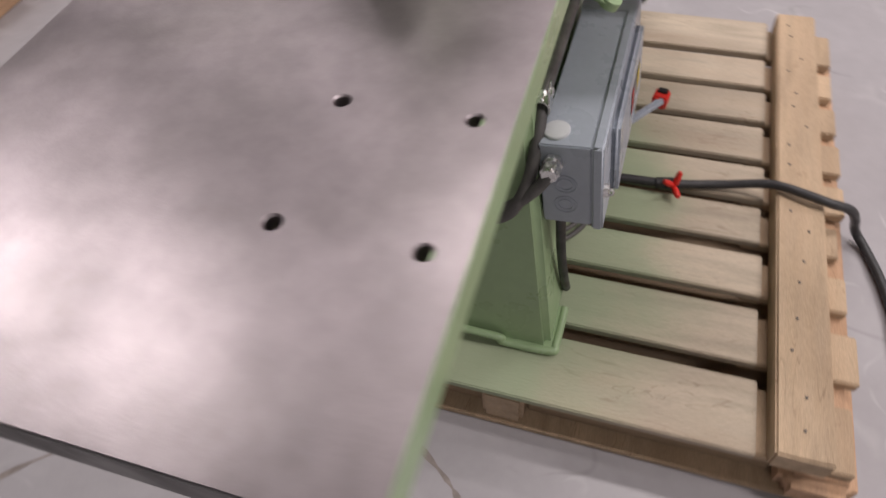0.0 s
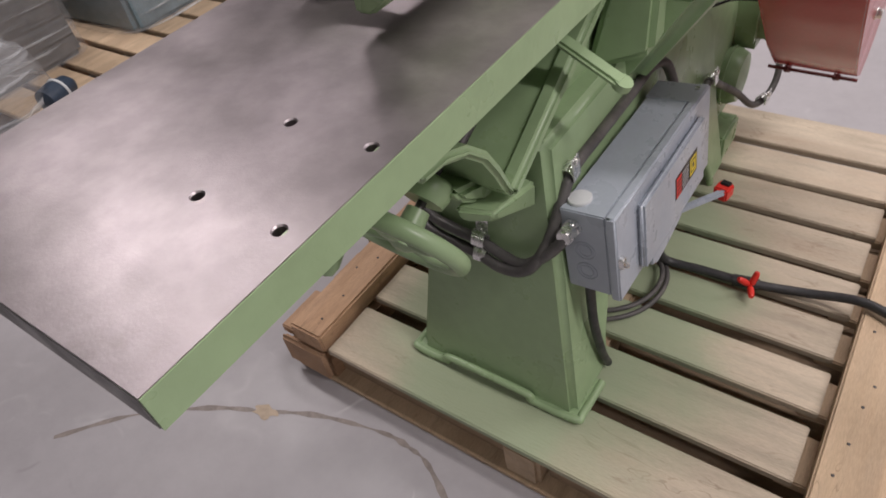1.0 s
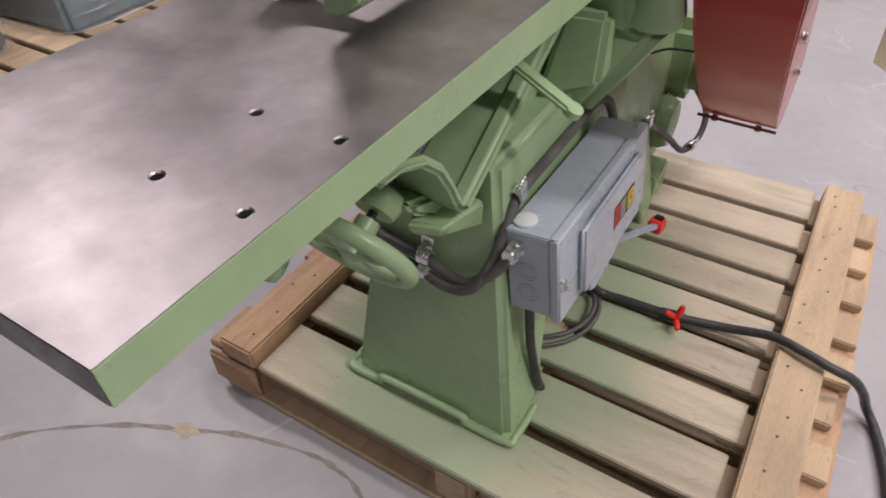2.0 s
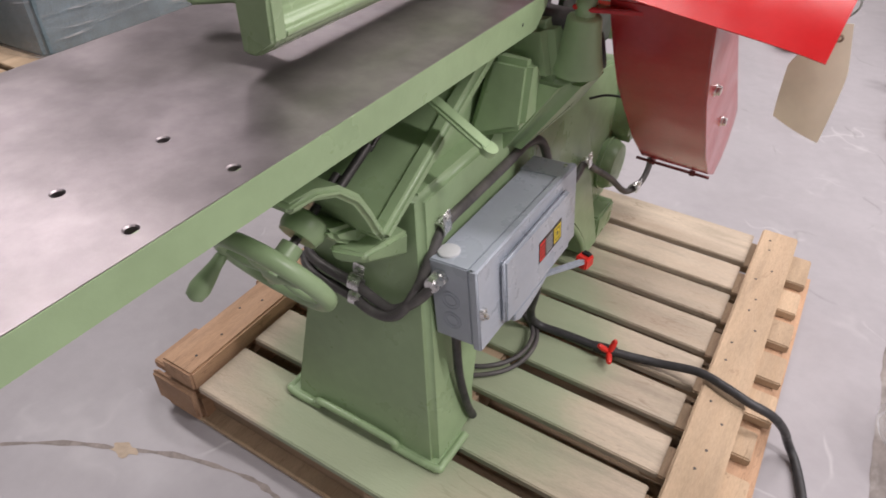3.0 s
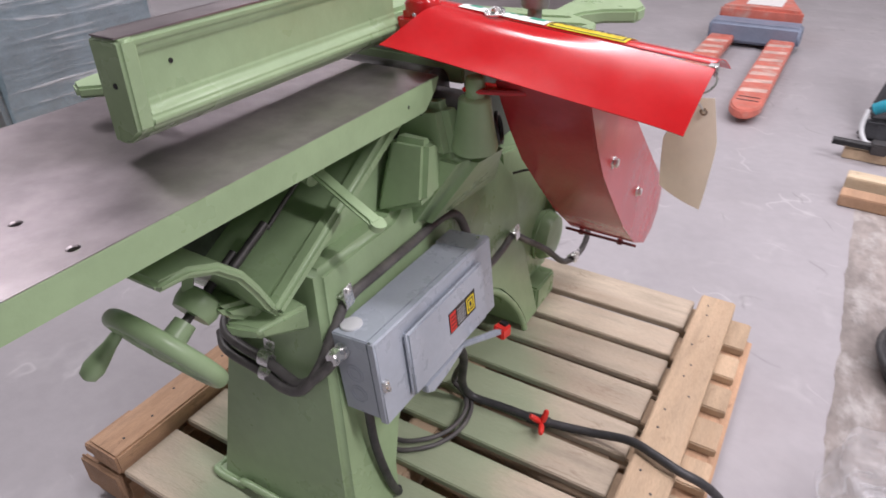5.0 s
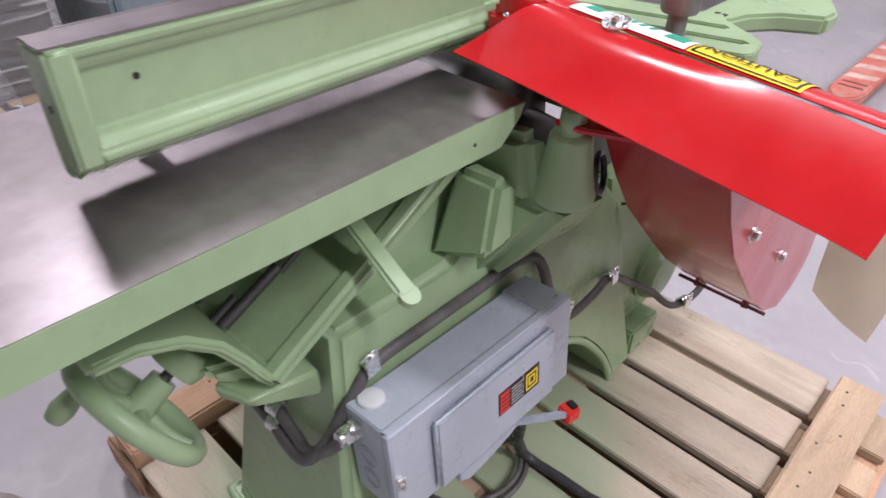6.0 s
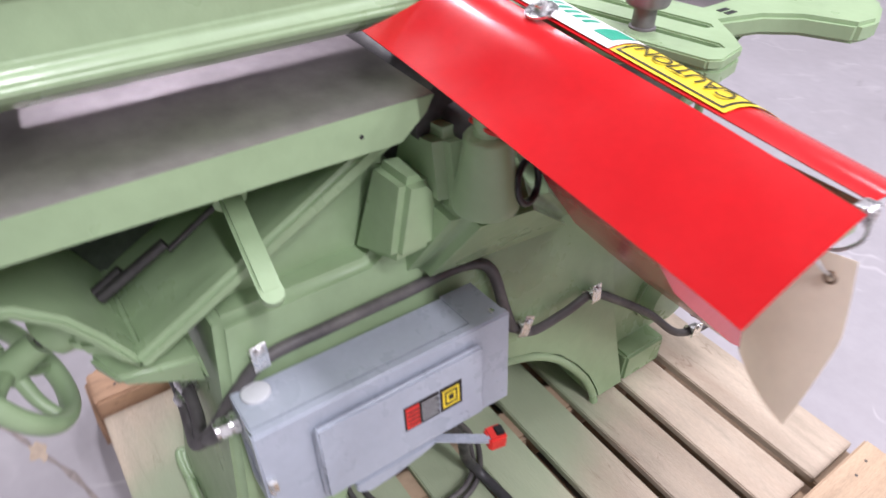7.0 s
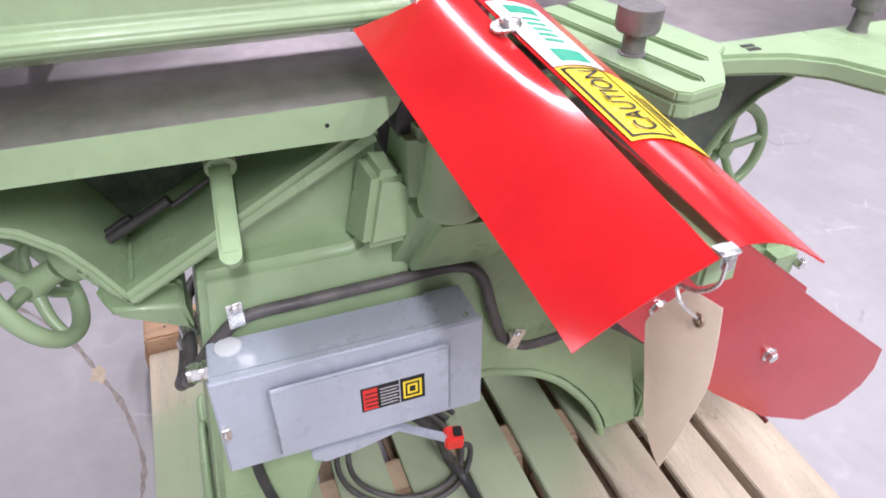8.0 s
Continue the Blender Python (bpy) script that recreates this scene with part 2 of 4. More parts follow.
# ---- mesh helpers ----
def link(name, bm, material, parent=None, label="", smooth=True, angle=50):
    bmesh.ops.recalc_face_normals(bm, faces=bm.faces[:])
    me = bpy.data.meshes.new(name)
    bm.to_mesh(me)
    bm.free()
    me.materials.append(material)
    if smooth:
        me.polygons.foreach_set("use_smooth", [True] * len(me.polygons))
        me.set_sharp_from_angle(angle=radians(angle))
    ob = new(name, me)
    if smooth and len(me.polygons) < 3000:
        flat = ob.modifiers.new("even_normals", "WEIGHTED_NORMAL")
        flat.keep_sharp = True
    if parent:
        ob.parent = parent
        ob.matrix_parent_inverse = parent.matrix_world.inverted() if parent.type != "EMPTY" else Matrix.Translation(-parent.location)
    if label:
        ob["label"] = label
    return ob


def part(name, bm, material, parent, label="", **k):
    return link(name, bm, material, parent, label, **k)


def empty(name, at=(0, 0, 0)):
    ob = new(name)
    ob.location = at
    ob.empty_display_size = 0.05
    return ob


def bevel(bm, width, segments=2):
    if width:
        bmesh.ops.bevel(bm, geom=[e for e in bm.edges if len(e.link_faces) == 2 and e.calc_face_angle(0) > 0.5], offset=width, segments=segments, affect="EDGES", clamp_overlap=True)
    return bm


def box(x0, x1, y0, y1, z0, z1, round_by=0.0, m=None, segments=2):
    bm = bmesh.new()
    bmesh.ops.create_cube(bm, size=1)
    bmesh.ops.scale(bm, vec=(x1 - x0, y1 - y0, z1 - z0), verts=bm.verts)
    bmesh.ops.translate(bm, vec=((x0 + x1) / 2, (y0 + y1) / 2, (z0 + z1) / 2), verts=bm.verts)
    bevel(bm, round_by, segments)
    if m:
        bm.transform(m)
    return bm


def hexa(low, high, round_by=0.0, segments=2):
    """A solid between two rings of four points."""
    bm = bmesh.new()
    a, b = [bm.verts.new(p) for p in low], [bm.verts.new(p) for p in high]
    bm.faces.new(a[::-1]), bm.faces.new(b)
    for i in range(4):
        bm.faces.new((a[i], a[(i + 1) % 4], b[(i + 1) % 4], b[i]))
    bmesh.ops.recalc_face_normals(bm, faces=bm.faces[:])
    return bevel(bm, round_by, segments)


def prism(points, axis, a, b, round_by=0.0, segments=2):
    """A polygon in the plane across an axis, drawn out from a to b along it; a and b may be functions of a point."""
    bm = bmesh.new()
    rings = []
    for end in (a, b):
        ring = []
        for p in points:
            v = end(*p) if callable(end) else end
            co = {"x": (v, p[0], p[1]), "y": (p[0], v, p[1]), "z": (p[0], p[1], v)}[axis]
            ring.append(bm.verts.new(co))
        rings.append(ring)
    bm.faces.new(rings[0]), bm.faces.new(rings[1][::-1])
    n = len(points)
    for i in range(n):
        bm.faces.new((rings[0][i], rings[1][i], rings[1][(i + 1) % n], rings[0][(i + 1) % n]))
    bmesh.ops.recalc_face_normals(bm, faces=bm.faces[:])
    bevel(bm, round_by, segments)
    bmesh.ops.triangulate(bm, faces=[f for f in bm.faces if len(f.verts) > 4])
    return bm


def merge(*bms):
    out = bmesh.new()
    for b in bms:
        me = bpy.data.meshes.new("tmp")
        b.to_mesh(me)
        b.free()
        out.from_mesh(me)
        bpy.data.meshes.remove(me)
    return out


def lathe(profile, steps=28, m=None):
    """(radius, height) pairs turned round z."""
    bm = bmesh.new()
    rings = []
    for r, z in profile:
        rings.append([bm.verts.new((r * math.cos(k * math.tau / steps), r * math.sin(k * math.tau / steps), z)) for k in range(steps)])
    for a, b in zip(rings, rings[1:]):
        for k in range(steps):
            bm.faces.new((a[k], a[(k + 1) % steps], b[(k + 1) % steps], b[k]))
    bm.faces.new(rings[0][::-1]), bm.faces.new(rings[-1])
    if m:
        bm.transform(m)
    return bm


def spline(points, per=8):
    """A smooth line through the points (Catmull-Rom)."""
    p = [Vector(q) for q in points]
    p = [2 * p[0] - p[1]] + p + [2 * p[-1] - p[-2]]
    out = []
    for i in range(1, len(p) - 2):
        for k in range(per):
            t = k / per
            out.append(0.5 * ((2 * p[i]) + (p[i + 1] - p[i - 1]) * t + (2 * p[i - 1] - 5 * p[i] + 4 * p[i + 1] - p[i + 2]) * t * t + (3 * p[i] - p[i - 1] - 3 * p[i + 1] + p[i + 2]) * t ** 3))
    return out + [p[-2]]


def tube(points, radius, sides=12, smooth=True, per=8):
    line = spline(points, per) if smooth else [Vector(p) for p in points]
    bm = bmesh.new()
    rings, side = [], None
    for i, p in enumerate(line):
        d = (line[min(i + 1, len(line) - 1)] - line[max(i - 1, 0)]).normalized()
        if side is None:
            side = d.cross(Vector((0.3, 0.2, 1))).normalized()
        side = (side - d * side.dot(d)).normalized()
        up = d.cross(side)
        r = radius(i / (len(line) - 1)) if callable(radius) else radius
        rings.append([bm.verts.new(p + r * (math.cos(k * math.tau / sides) * side + math.sin(k * math.tau / sides) * up)) for k in range(sides)])
    for a, b in zip(rings, rings[1:]):
        for k in range(sides):
            bm.faces.new((a[k], a[(k + 1) % sides], b[(k + 1) % sides], b[k]))
    bm.faces.new(rings[0][::-1]), bm.faces.new(rings[-1])
    return bm


def torus(big, small, m=None, steps=40, sides=12):
    bm = bmesh.new()
    rings = []
    for i in range(steps):
        a = i * math.tau / steps
        rings.append([bm.verts.new(((big + small * math.cos(k * math.tau / sides)) * math.cos(a), (big + small * math.cos(k * math.tau / sides)) * math.sin(a), small * math.sin(k * math.tau / sides))) for k in range(sides)])
    for i in range(steps):
        a, b = rings[i], rings[(i + 1) % steps]
        for k in range(sides):
            bm.faces.new((a[k], b[k], b[(k + 1) % sides], a[(k + 1) % sides]))
    if m:
        bm.transform(m)
    return bm


def axis_pose(at, way, roll=0):
    """A pose whose z points along way."""
    return Matrix.Translation(at) @ Vector(way).to_track_quat("Z", "Y").to_matrix().to_4x4() @ pose(0, 0, 0, 0, 0, roll)


def grid_sheet(fn, nu, nv, thick):
    """A sheet fn(u, v) with thickness along its normals."""
    bm = bmesh.new()
    vs = [[bm.verts.new(fn(i / nu, j / nv)) for j in range(nv + 1)] for i in range(nu + 1)]
    for i in range(nu):
        for j in range(nv):
            bm.faces.new((vs[i][j], vs[i + 1][j], vs[i + 1][j + 1], vs[i][j + 1]))
    bm.normal_update()
    bmesh.ops.solidify(bm, geom=bm.faces[:], thickness=thick)
    return bm


def bolt(name, at, way, r, h, parent, material=None, washer=0.0):
    m = axis_pose(at, way)
    bm = lathe([(r, 0), (r, h * 0.8), (r * 0.85, h)], 6, m)
    if washer:
        bm = merge(bm, lathe([(washer, -0.001), (washer, 0.0015), (washer * 0.95, 0.002)], 24, m))
    return part(name, bm, material or ZINC, parent, smooth=True)

# ---- the room ----
tagged(link("floor", box(-7, 7, -6, 9, -0.1, 0, 0), FLOOR, smooth=False), "sealed grey concrete workshop floor with scuffs and cracks", "floor", kind="structure")
# Walls are out of view; the south one's grey sets the bounced fill.
for nm, b in (("wall_west", (-7.2, -7, -6.2, 9.2)), ("wall_east", (7, 7.2, -6.2, 9.2)), ("wall_south", (-7, 7, -6.2, -6)), ("wall_north", (-7, 7, 9, 9.2))):
    tagged(link(nm, box(*b, -0.1, CEIL), GREY_WALL if nm == "wall_south" else CREAM, smooth=False), "plain painted workshop wall out of view", "wall", kind="structure")
tagged(link("ceiling", box(-7.2, 7.2, -6.2, 9.2, CEIL, CEIL + 0.15), CEILING, smooth=False), "plain grey workshop ceiling", "ceiling", kind="structure")
for x, y, power in LAMPS:
    lamp = tagged(empty("ceiling_light", (x, y, CEIL)), "white fluorescent ceiling light fitting out of view", "ceiling light", "ceiling lights")
    part("housing", box(x - 1.25, x + 1.25, y - 0.16, y + 0.16, CEIL - 0.08, CEIL - 0.002, 0.01), LAMP_WHITE, lamp)
    data = bpy.data.lights.new("tubes", "AREA")
    data.shape, data.size, data.size_y, data.energy, data.color = "RECTANGLE", 2.4, 0.28, power, (1.0, 0.965, 0.98)
    tubes = new("tubes", data)
    tubes.matrix_world = pose(x, y, CEIL - 0.09)

# ---- the pallet under the machine ----
DECK = 0.14
pallet = tagged(empty("pallet", (0.15, 1.1, 0)), "large weathered wooden pallet dusted with green paint", "pallet")
GAPS = [0.548, 0.704, 0.855, 0.987, 1.11, 1.232, 1.363, 1.491, 1.62, 1.772]
rng = random.Random(4)
for i in range(9):
    y0, y1 = GAPS[i] + (0.0 if i == 0 else 0.016 if i < 4 else 0.011), GAPS[i + 1] - (0.0 if i == 8 else 0.016 if i < 3 else 0.011)
    dx = rng.uniform(-0.004, 0.004)
    part("deck_board", box(-0.322, 0.588 + dx, y0, y1, DECK - 0.02, DECK + rng.uniform(-0.002, 0.0), 0.0025), WOOD, pallet)
    # Lower cross boards show past the side timbers.
    part("cross_board", box(0.555, 0.745 + rng.uniform(-0.012, 0.02), y0 + 0.012, y1 - 0.005, DECK - 0.045, DECK - 0.0215, 0.003), WOOD_BEAM, pallet)
    part("cross_board", box(-0.479 + rng.uniform(-0.012, 0.01), -0.30, y0 + 0.012, y1 - 0.005, DECK - 0.045, DECK - 0.0215, 0.003), WOOD_RED, pallet)
part("side_timber", box(0.606, 0.698, 0.545, 1.772, DECK - 0.021, DECK + 0.032, 0.004), WOOD_BEAM, pallet)
part("side_timber", box(-0.425, -0.331, 0.545, 1.772, DECK - 0.021, DECK + 0.034, 0.005), WOOD_RED, pallet, "reddish pine side timber")
part("stringer", hexa([(-0.455, 0.541, 0.0), (-0.335, 0.541, 0.0), (-0.335, 1.765, 0.0), (-0.455, 1.765, 0.0)], [(-0.47, 0.541, DECK - 0.0455), (-0.335, 0.541, DECK - 0.0455), (-0.335, 1.765, DECK - 0.0455), (-0.47, 1.765, DECK - 0.0455)], 0.014, 3), WOOD_RED, pallet)
part("end_block", box(-0.468, -0.332, 0.534, 0.550, 0.03, DECK - 0.022, 0.007, segments=3), WOOD_RED, pallet)
part("stringer", box(0.115, 0.195, 0.550, 1.765, 0.018, DECK - 0.0205, 0.008), WOOD_BEAM, pallet)
part("stringer", box(0.64, 0.765, 0.535, 1.765, 0.018, DECK - 0.0455, 0.02, segments=3), WOOD_RED, pallet)
part("header_board", box(-0.355, 0.11, 0.580, 0.605, 0.02, DECK - 0.022, 0.003), WOOD_DARK, pallet)
part("header_board", box(0.2, 0.635, 0.580, 0.605, 0.02, DECK - 0.022, 0.003), WOOD_DARK, pallet)
# Inner boards are added dark, standing in for shade below the deck gaps.
for k in range(8):
    y = 0.545 + 0.153 * k
    part("base_board", box(-0.45, 0.72, y, y + 0.135, 0.0, 0.0175, 0.003), WOOD_BEAM if k in (0, 7) else WOOD_DARK, pallet)
nail = lathe([(0.003, 0), (0.003, 0.0008), (0.0015, 0.0014)], 8)
nail_mesh = bpy.data.meshes.new("nail")
nail.to_mesh(nail_mesh)
nail.free()
nail_mesh.materials.append(DARK_IRON)
for i in range(9):
    yc = (GAPS[i] + GAPS[i + 1]) / 2
    for x in (-0.38, 0.65):
        for k in (-1, 1):
            ob = new("nail", nail_mesh)
            ob.parent, ob.matrix_parent_inverse = pallet, Matrix.Translation(-pallet.location)
            ob.location = (x + rng.uniform(-0.02, 0.02), yc + k * rng.uniform(0.02, 0.045), DECK + (0.032 if x > 0 else 0.034))

# ---- the jointer ----
TOP = 0.953
MX = 0.043
jointer = tagged(empty("jointer", (MX, 1.05, DECK)), "green cast-iron jointer with ground steel table on a pallet", "woodworking machine")


def half(y, z):
    return 0.179 - (z - DECK) * 0.138


OUTLINE = [(0.634, 0.141), (0.722, 0.700), (0.93, 0.700), (1.0, 0.735), (1.05, 0.80), (1.2, 0.80), (1.36, 0.655), (1.425, 0.575), (1.445, 0.35), (1.485, 0.141),
           (1.392, 0.141), (1.383, 0.175), (1.36, 0.225), (1.325, 0.275), (1.28, 0.325), (1.22, 0.365), (1.14, 0.392), (1.05, 0.40), (0.96, 0.392), (0.89, 0.36), (0.835, 0.30), (0.80, 0.22), (0.785, 0.141)]
OUTLINE = [(y + 0.033 * (0.75 - z) if z < 0.75 else y, z) for y, z in OUTLINE]
part("bed", prism(OUTLINE, "x", lambda y, z: MX + half(y, z), lambda y, z: MX - half(y, z), 0.012, 3), GREEN, jointer)
# Foot rims: pads at the corners, a raised bead between them.
FOOT = [(0.232, 0.72), (0.230, 0.640), (0.222, 0.622), (0.134, 0.620), (0.118, 0.618), (-0.05, 0.618), (-0.066, 0.620), (-0.139, 0.620), (-0.146, 0.640), (-0.146, 0.72)]
part("foot_rim", tube([(x, y + 0.027, DECK + (0.026 if -0.055 < x < 0.12 else 0.008)) for x, y in FOOT], 0.008, 10), GREEN, jointer)
part("foot_pad", box(-0.145, -0.06, 0.641, 0.70, DECK, DECK + 0.012, 0.004), GREEN, jointer)
part("foot_pad", box(0.13, 0.23, 0.641, 0.75, DECK, DECK + 0.012, 0.004), GREEN, jointer)
part("arch_rim", tube([(MX + half(y, z) - 0.004, y, z) for y, z in OUTLINE[10:18]], 0.009, 8), GREEN, jointer)
part("rear_plinth", box(-0.12, 0.215, 1.50, 1.62, DECK, 0.215, 0.006), GREEN, jointer)
part("rear_column", hexa([(-0.08, 1.44, 0.2), (0.17, 1.44, 0.2), (0.17, 1.66, 0.2), (-0.08, 1.66, 0.2)], [(-0.06, 1.38, 0.66), (0.14, 1.38, 0.66), (0.15, 1.68, 0.60), (-0.06, 1.68, 0.60)], 0.01), GREEN, jointer)
motor = part("motor", lathe([(0.04, -0.1), (0.065, -0.09), (0.07, -0.06), (0.07, 0.06), (0.06, 0.08), (0.03, 0.085)], 32, axis_pose((0.125, 1.62, 0.32), (1, 0, 0))), GREEN, jointer, "green painted finned motor")
for k in range(7):
    part("cooling_fin", lathe([(0.068, -0.0025), (0.075, -0.002), (0.075, 0.002), (0.068, 0.0025)], 32, axis_pose((0.065 + 0.018 * k, 1.62, 0.32), (1, 0, 0))), GREEN, motor)
part("belt_guard", box(0.02, 0.10, 1.46, 1.58, 0.36, 0.60, 0.02), GREEN, jointer)
cover = part("motor_cover", box(-0.02, 0.235, 1.66, 1.77, 0.36, 0.575, 0.03, segments=4), GREEN, jointer)
bolt("cover_bolt", (0.236, 1.745, 0.525), (1, 0, 0), 0.010, 0.014, cover)
part("oil_line", tube([(0.165, 1.40, 0.60), (0.20, 1.43, 0.605), (0.26, 1.45, 0.60), (0.29, 1.46, 0.59)], 0.003, 8), BLACK, jointer)

# Inclined ways and the saddle under the infeed table.
WAY = [(0.985, 0.862), (0.80, 0.760), (0.67, 0.688), (0.638, 0.670), (0.618, 0.698), (0.600, 0.735), (0.578, 0.772), (0.545, 0.803), (0.505, 0.820), (0.46, 0.824)]


def inward(points, d):
    out = []
    for i, p in enumerate(points):
        a, b = Vector(points[max(i - 1, 0)]), Vector(points[min(i + 1, len(points) - 1)])
        t = (b - a).normalized()
        out.append((p[0] + t.y * d, p[1] - t.x * d))
    return out


WAY_IN = inward(WAY, 0.016)
part("saddle_flange", prism(WAY + WAY_IN[::-1], "x", -0.12, 0.142, 0.006, 3), GREEN, jointer, angle=60)
# Webs are coloured dark to stand in for the shade under the table.
part("saddle_web", prism(WAY_IN[:8] + [(0.55, 0.928), (0.985, 0.928)], "x", -0.062, -0.04, 0.003), SHADED_GREEN, jointer)
part("saddle_web", prism(WAY_IN[:8] + [(0.55, 0.928), (0.985, 0.928)], "x", -0.12, -0.10, 0.003), SHADED_GREEN, jointer)
part("gib_rail", hexa([(0.114, 0.640, 0.672), (0.146, 0.640, 0.672), (0.146, 0.985, 0.862), (0.114, 0.985, 0.862)], [(0.114, 0.628, 0.690), (0.144, 0.628, 0.690), (0.144, 0.972, 0.886), (0.114, 0.972, 0.886)], 0.007, 3), GREEN, jointer)
part("saddle_post", box(0.10, 0.14, 0.955, 0.975, 0.86, 0.925, 0.004), GREEN, jointer)
part("bed_way", prism([(0.735, 0.69), (0.985, 0.69), (0.985, 0.85), (0.74, 0.712)], "x", -0.02, 0.105, 0.003), GREEN, jointer)
part("stop_block", hexa([(0.100, 0.932, 0.69), (0.209, 0.936, 0.738), (0.196, 1.09, 0.735), (0.100, 1.07, 0.69)], [(0.132, 0.952, 0.848), (0.206, 0.957, 0.850), (0.200, 0.994, 0.842), (0.132, 0.998, 0.842)], 0.011, 4), GREEN, jointer)
part("bearing_shoulder", hexa([(0.06, 1.005, 0.70), (0.19, 1.005, 0.72), (0.20, 1.16, 0.72), (0.06, 1.16, 0.70)], [(0.06, 1.02, 0.875), (0.192, 1.02, 0.865), (0.195, 1.14, 0.85), (0.06, 1.14, 0.86)], 0.012, 3), GREEN, jointer)
part("bed_shoulder", hexa([(0.08, 0.99, 0.64), (0.164, 0.99, 0.64), (0.166, 1.33, 0.62), (0.08, 1.33, 0.62)], [(0.08, 1.0, 0.822), (0.278, 1.0, 0.820), (0.298, 1.10, 0.820), (0.08, 1.24, 0.80)], 0.022, 5), GREEN, jointer)
housing = part("bearing_housing", lathe([(0.041, -0.032), (0.042, -0.024), (0.040, -0.016), (0.034, 0.012), (0.029, 0.045), (0.028, 0.058), (0.025, 0.062), (0.017, 0.064), (0.017, 0.080), (0.016, 0.095), (0.012, 0.098)], 32, axis_pose((0.252, 1.038, 0.850), (0.02, -0.05, 1))), GREEN, jointer)
part("cutter_head", lathe([(0.045, 0), (0.05, 0.005), (0.05, 0.33), (0.02, 0.335), (0.02, 0.4)], 32, axis_pose((-0.16, 1.045, 0.895), (1, 0, 0))), DARK_IRON, jointer)
part("pivot_arm", prism([(0.235, 1.02), (0.27, 1.02), (0.34, 1.05), (0.35, 1.09), (0.25, 1.06)], "z", 0.922, 0.930, 0.002), RED, jointer, "red guard pivot arm")
part("belt_loop", torus(0.026, 0.0045, axis_pose((0.276, 1.082, 0.845), (0.8, 0.3, 0.2)), 28, 8), BLACK, jointer)
# Added dark block: fills the gap by the cutter as its shade.
part("cutter_cap", box(0.02, 0.17, 1.0045, 1.034, 0.80, 0.930, 0.006), DARK_IRON, jointer, "dark filler block for the shaded gap beside the cutter")
part("bearing_cheek", hexa([(0.10, 0.994, 0.80), (0.232, 0.998, 0.80), (0.262, 1.10, 0.80), (0.10, 1.12, 0.80)], [(0.12, 1.000, 0.885), (0.205, 1.000, 0.900), (0.235, 1.07, 0.912), (0.12, 1.09, 0.912)], 0.014, 4), GREEN, jointer)

# Infeed table: ground top with drilled holes, painted rim deeper towards the cutter.
LEFT, RIGHT, NEAR, FAR = -0.187, 0.207, 0.109, 0.993


def table_top():
    bm = bmesh.new()
    hx, hy, s, r = (0.087, 0.181), (0.257, 0.367), 0.02, 0.0056
    xs = [LEFT, hx[0] - s, hx[0] + s, hx[1] - s, hx[1] + s, RIGHT]
    ys = [NEAR, hy[0] - s, hy[0] + s, hy[1] - s, hy[1] + s, FAR]
    grid = [[bm.verts.new((x, y, TOP)) for y in ys] for x in xs]
    for i in range(5):
        for j in range(5):
            ring = [grid[i][j], grid[i + 1][j], grid[i + 1][j + 1], grid[i][j + 1]]
            if i in (1, 3) and j in (1, 3):
                c = Vector((hx[i // 2], hy[j // 2], TOP))
                arc = [[bm.verts.new(c + Vector((r * q * math.cos(a), r * q * math.sin(a), dz))) for a in [math.radians(-135 + 22.5 * k) for k in range(16)]] for q, dz in ((1.25, 0), (1.0, -0.0015), (1.0, -0.03))]
                for k in range(4):
                    bm.faces.new([ring[k], ring[(k + 1) % 4]] + [arc[0][(4 * (k + 1) - q) % 16] for q in range(5)])
                for a, b in zip(arc, arc[1:]):
                    for k in range(16):
                        bm.faces.new((a[k], a[(k + 1) % 16], b[(k + 1) % 16], b[k]))
                bm.faces.new(arc[2])
            else:
                bm.faces.new(ring)
    edge = [e for e in bm.edges if len(e.link_faces) == 1]
    down = bmesh.ops.extrude_edge_only(bm, edges=edge)["geom"]
    bmesh.ops.translate(bm, vec=(0, 0, -0.001), verts=[v for v in down if isinstance(v, bmesh.types.BMVert)])
    return bm


table = part("infeed_table", prism([(NEAR, TOP - 0.0012), (FAR, TOP - 0.0012), (0.984, TOP - 0.02), (0.952, 0.906), (0.94, 0.905), (NEAR, TOP - 0.036)], "x", RIGHT - 0.022, RIGHT + 0.001, 0.0), GREEN, jointer, "green painted table rim")
part("table_surface", table_top(), STEEL, table, "bare ground cast-iron table surface with four drilled holes", smooth=False)
part("table_rim", prism([(NEAR, TOP - 0.0012), (FAR, TOP - 0.0012), (0.984, TOP - 0.02), (0.952, 0.906), (0.94, 0.905), (NEAR, TOP - 0.036)], "x", LEFT - 0.001, LEFT + 0.022), GREEN, table)
part("table_end", box(LEFT, RIGHT - 0.001, NEAR - 0.001, NEAR + 0.02, TOP - 0.036, TOP - 0.0014, 0.001), RAW_IRON, table, "bare dark iron end of the table")
part("table_underside", box(LEFT + 0.021, RIGHT - 0.021, NEAR + 0.02, FAR - 0.02, TOP - 0.031, TOP - 0.0315 + 0.012, 0.0), GREEN, table)
part("rim_screw", lathe([(0.003, 0), (0.0025, 0.0008)], 12, axis_pose((RIGHT + 0.0006, 0.903, 0.927), (1, 0, 0))), BLACK, table)

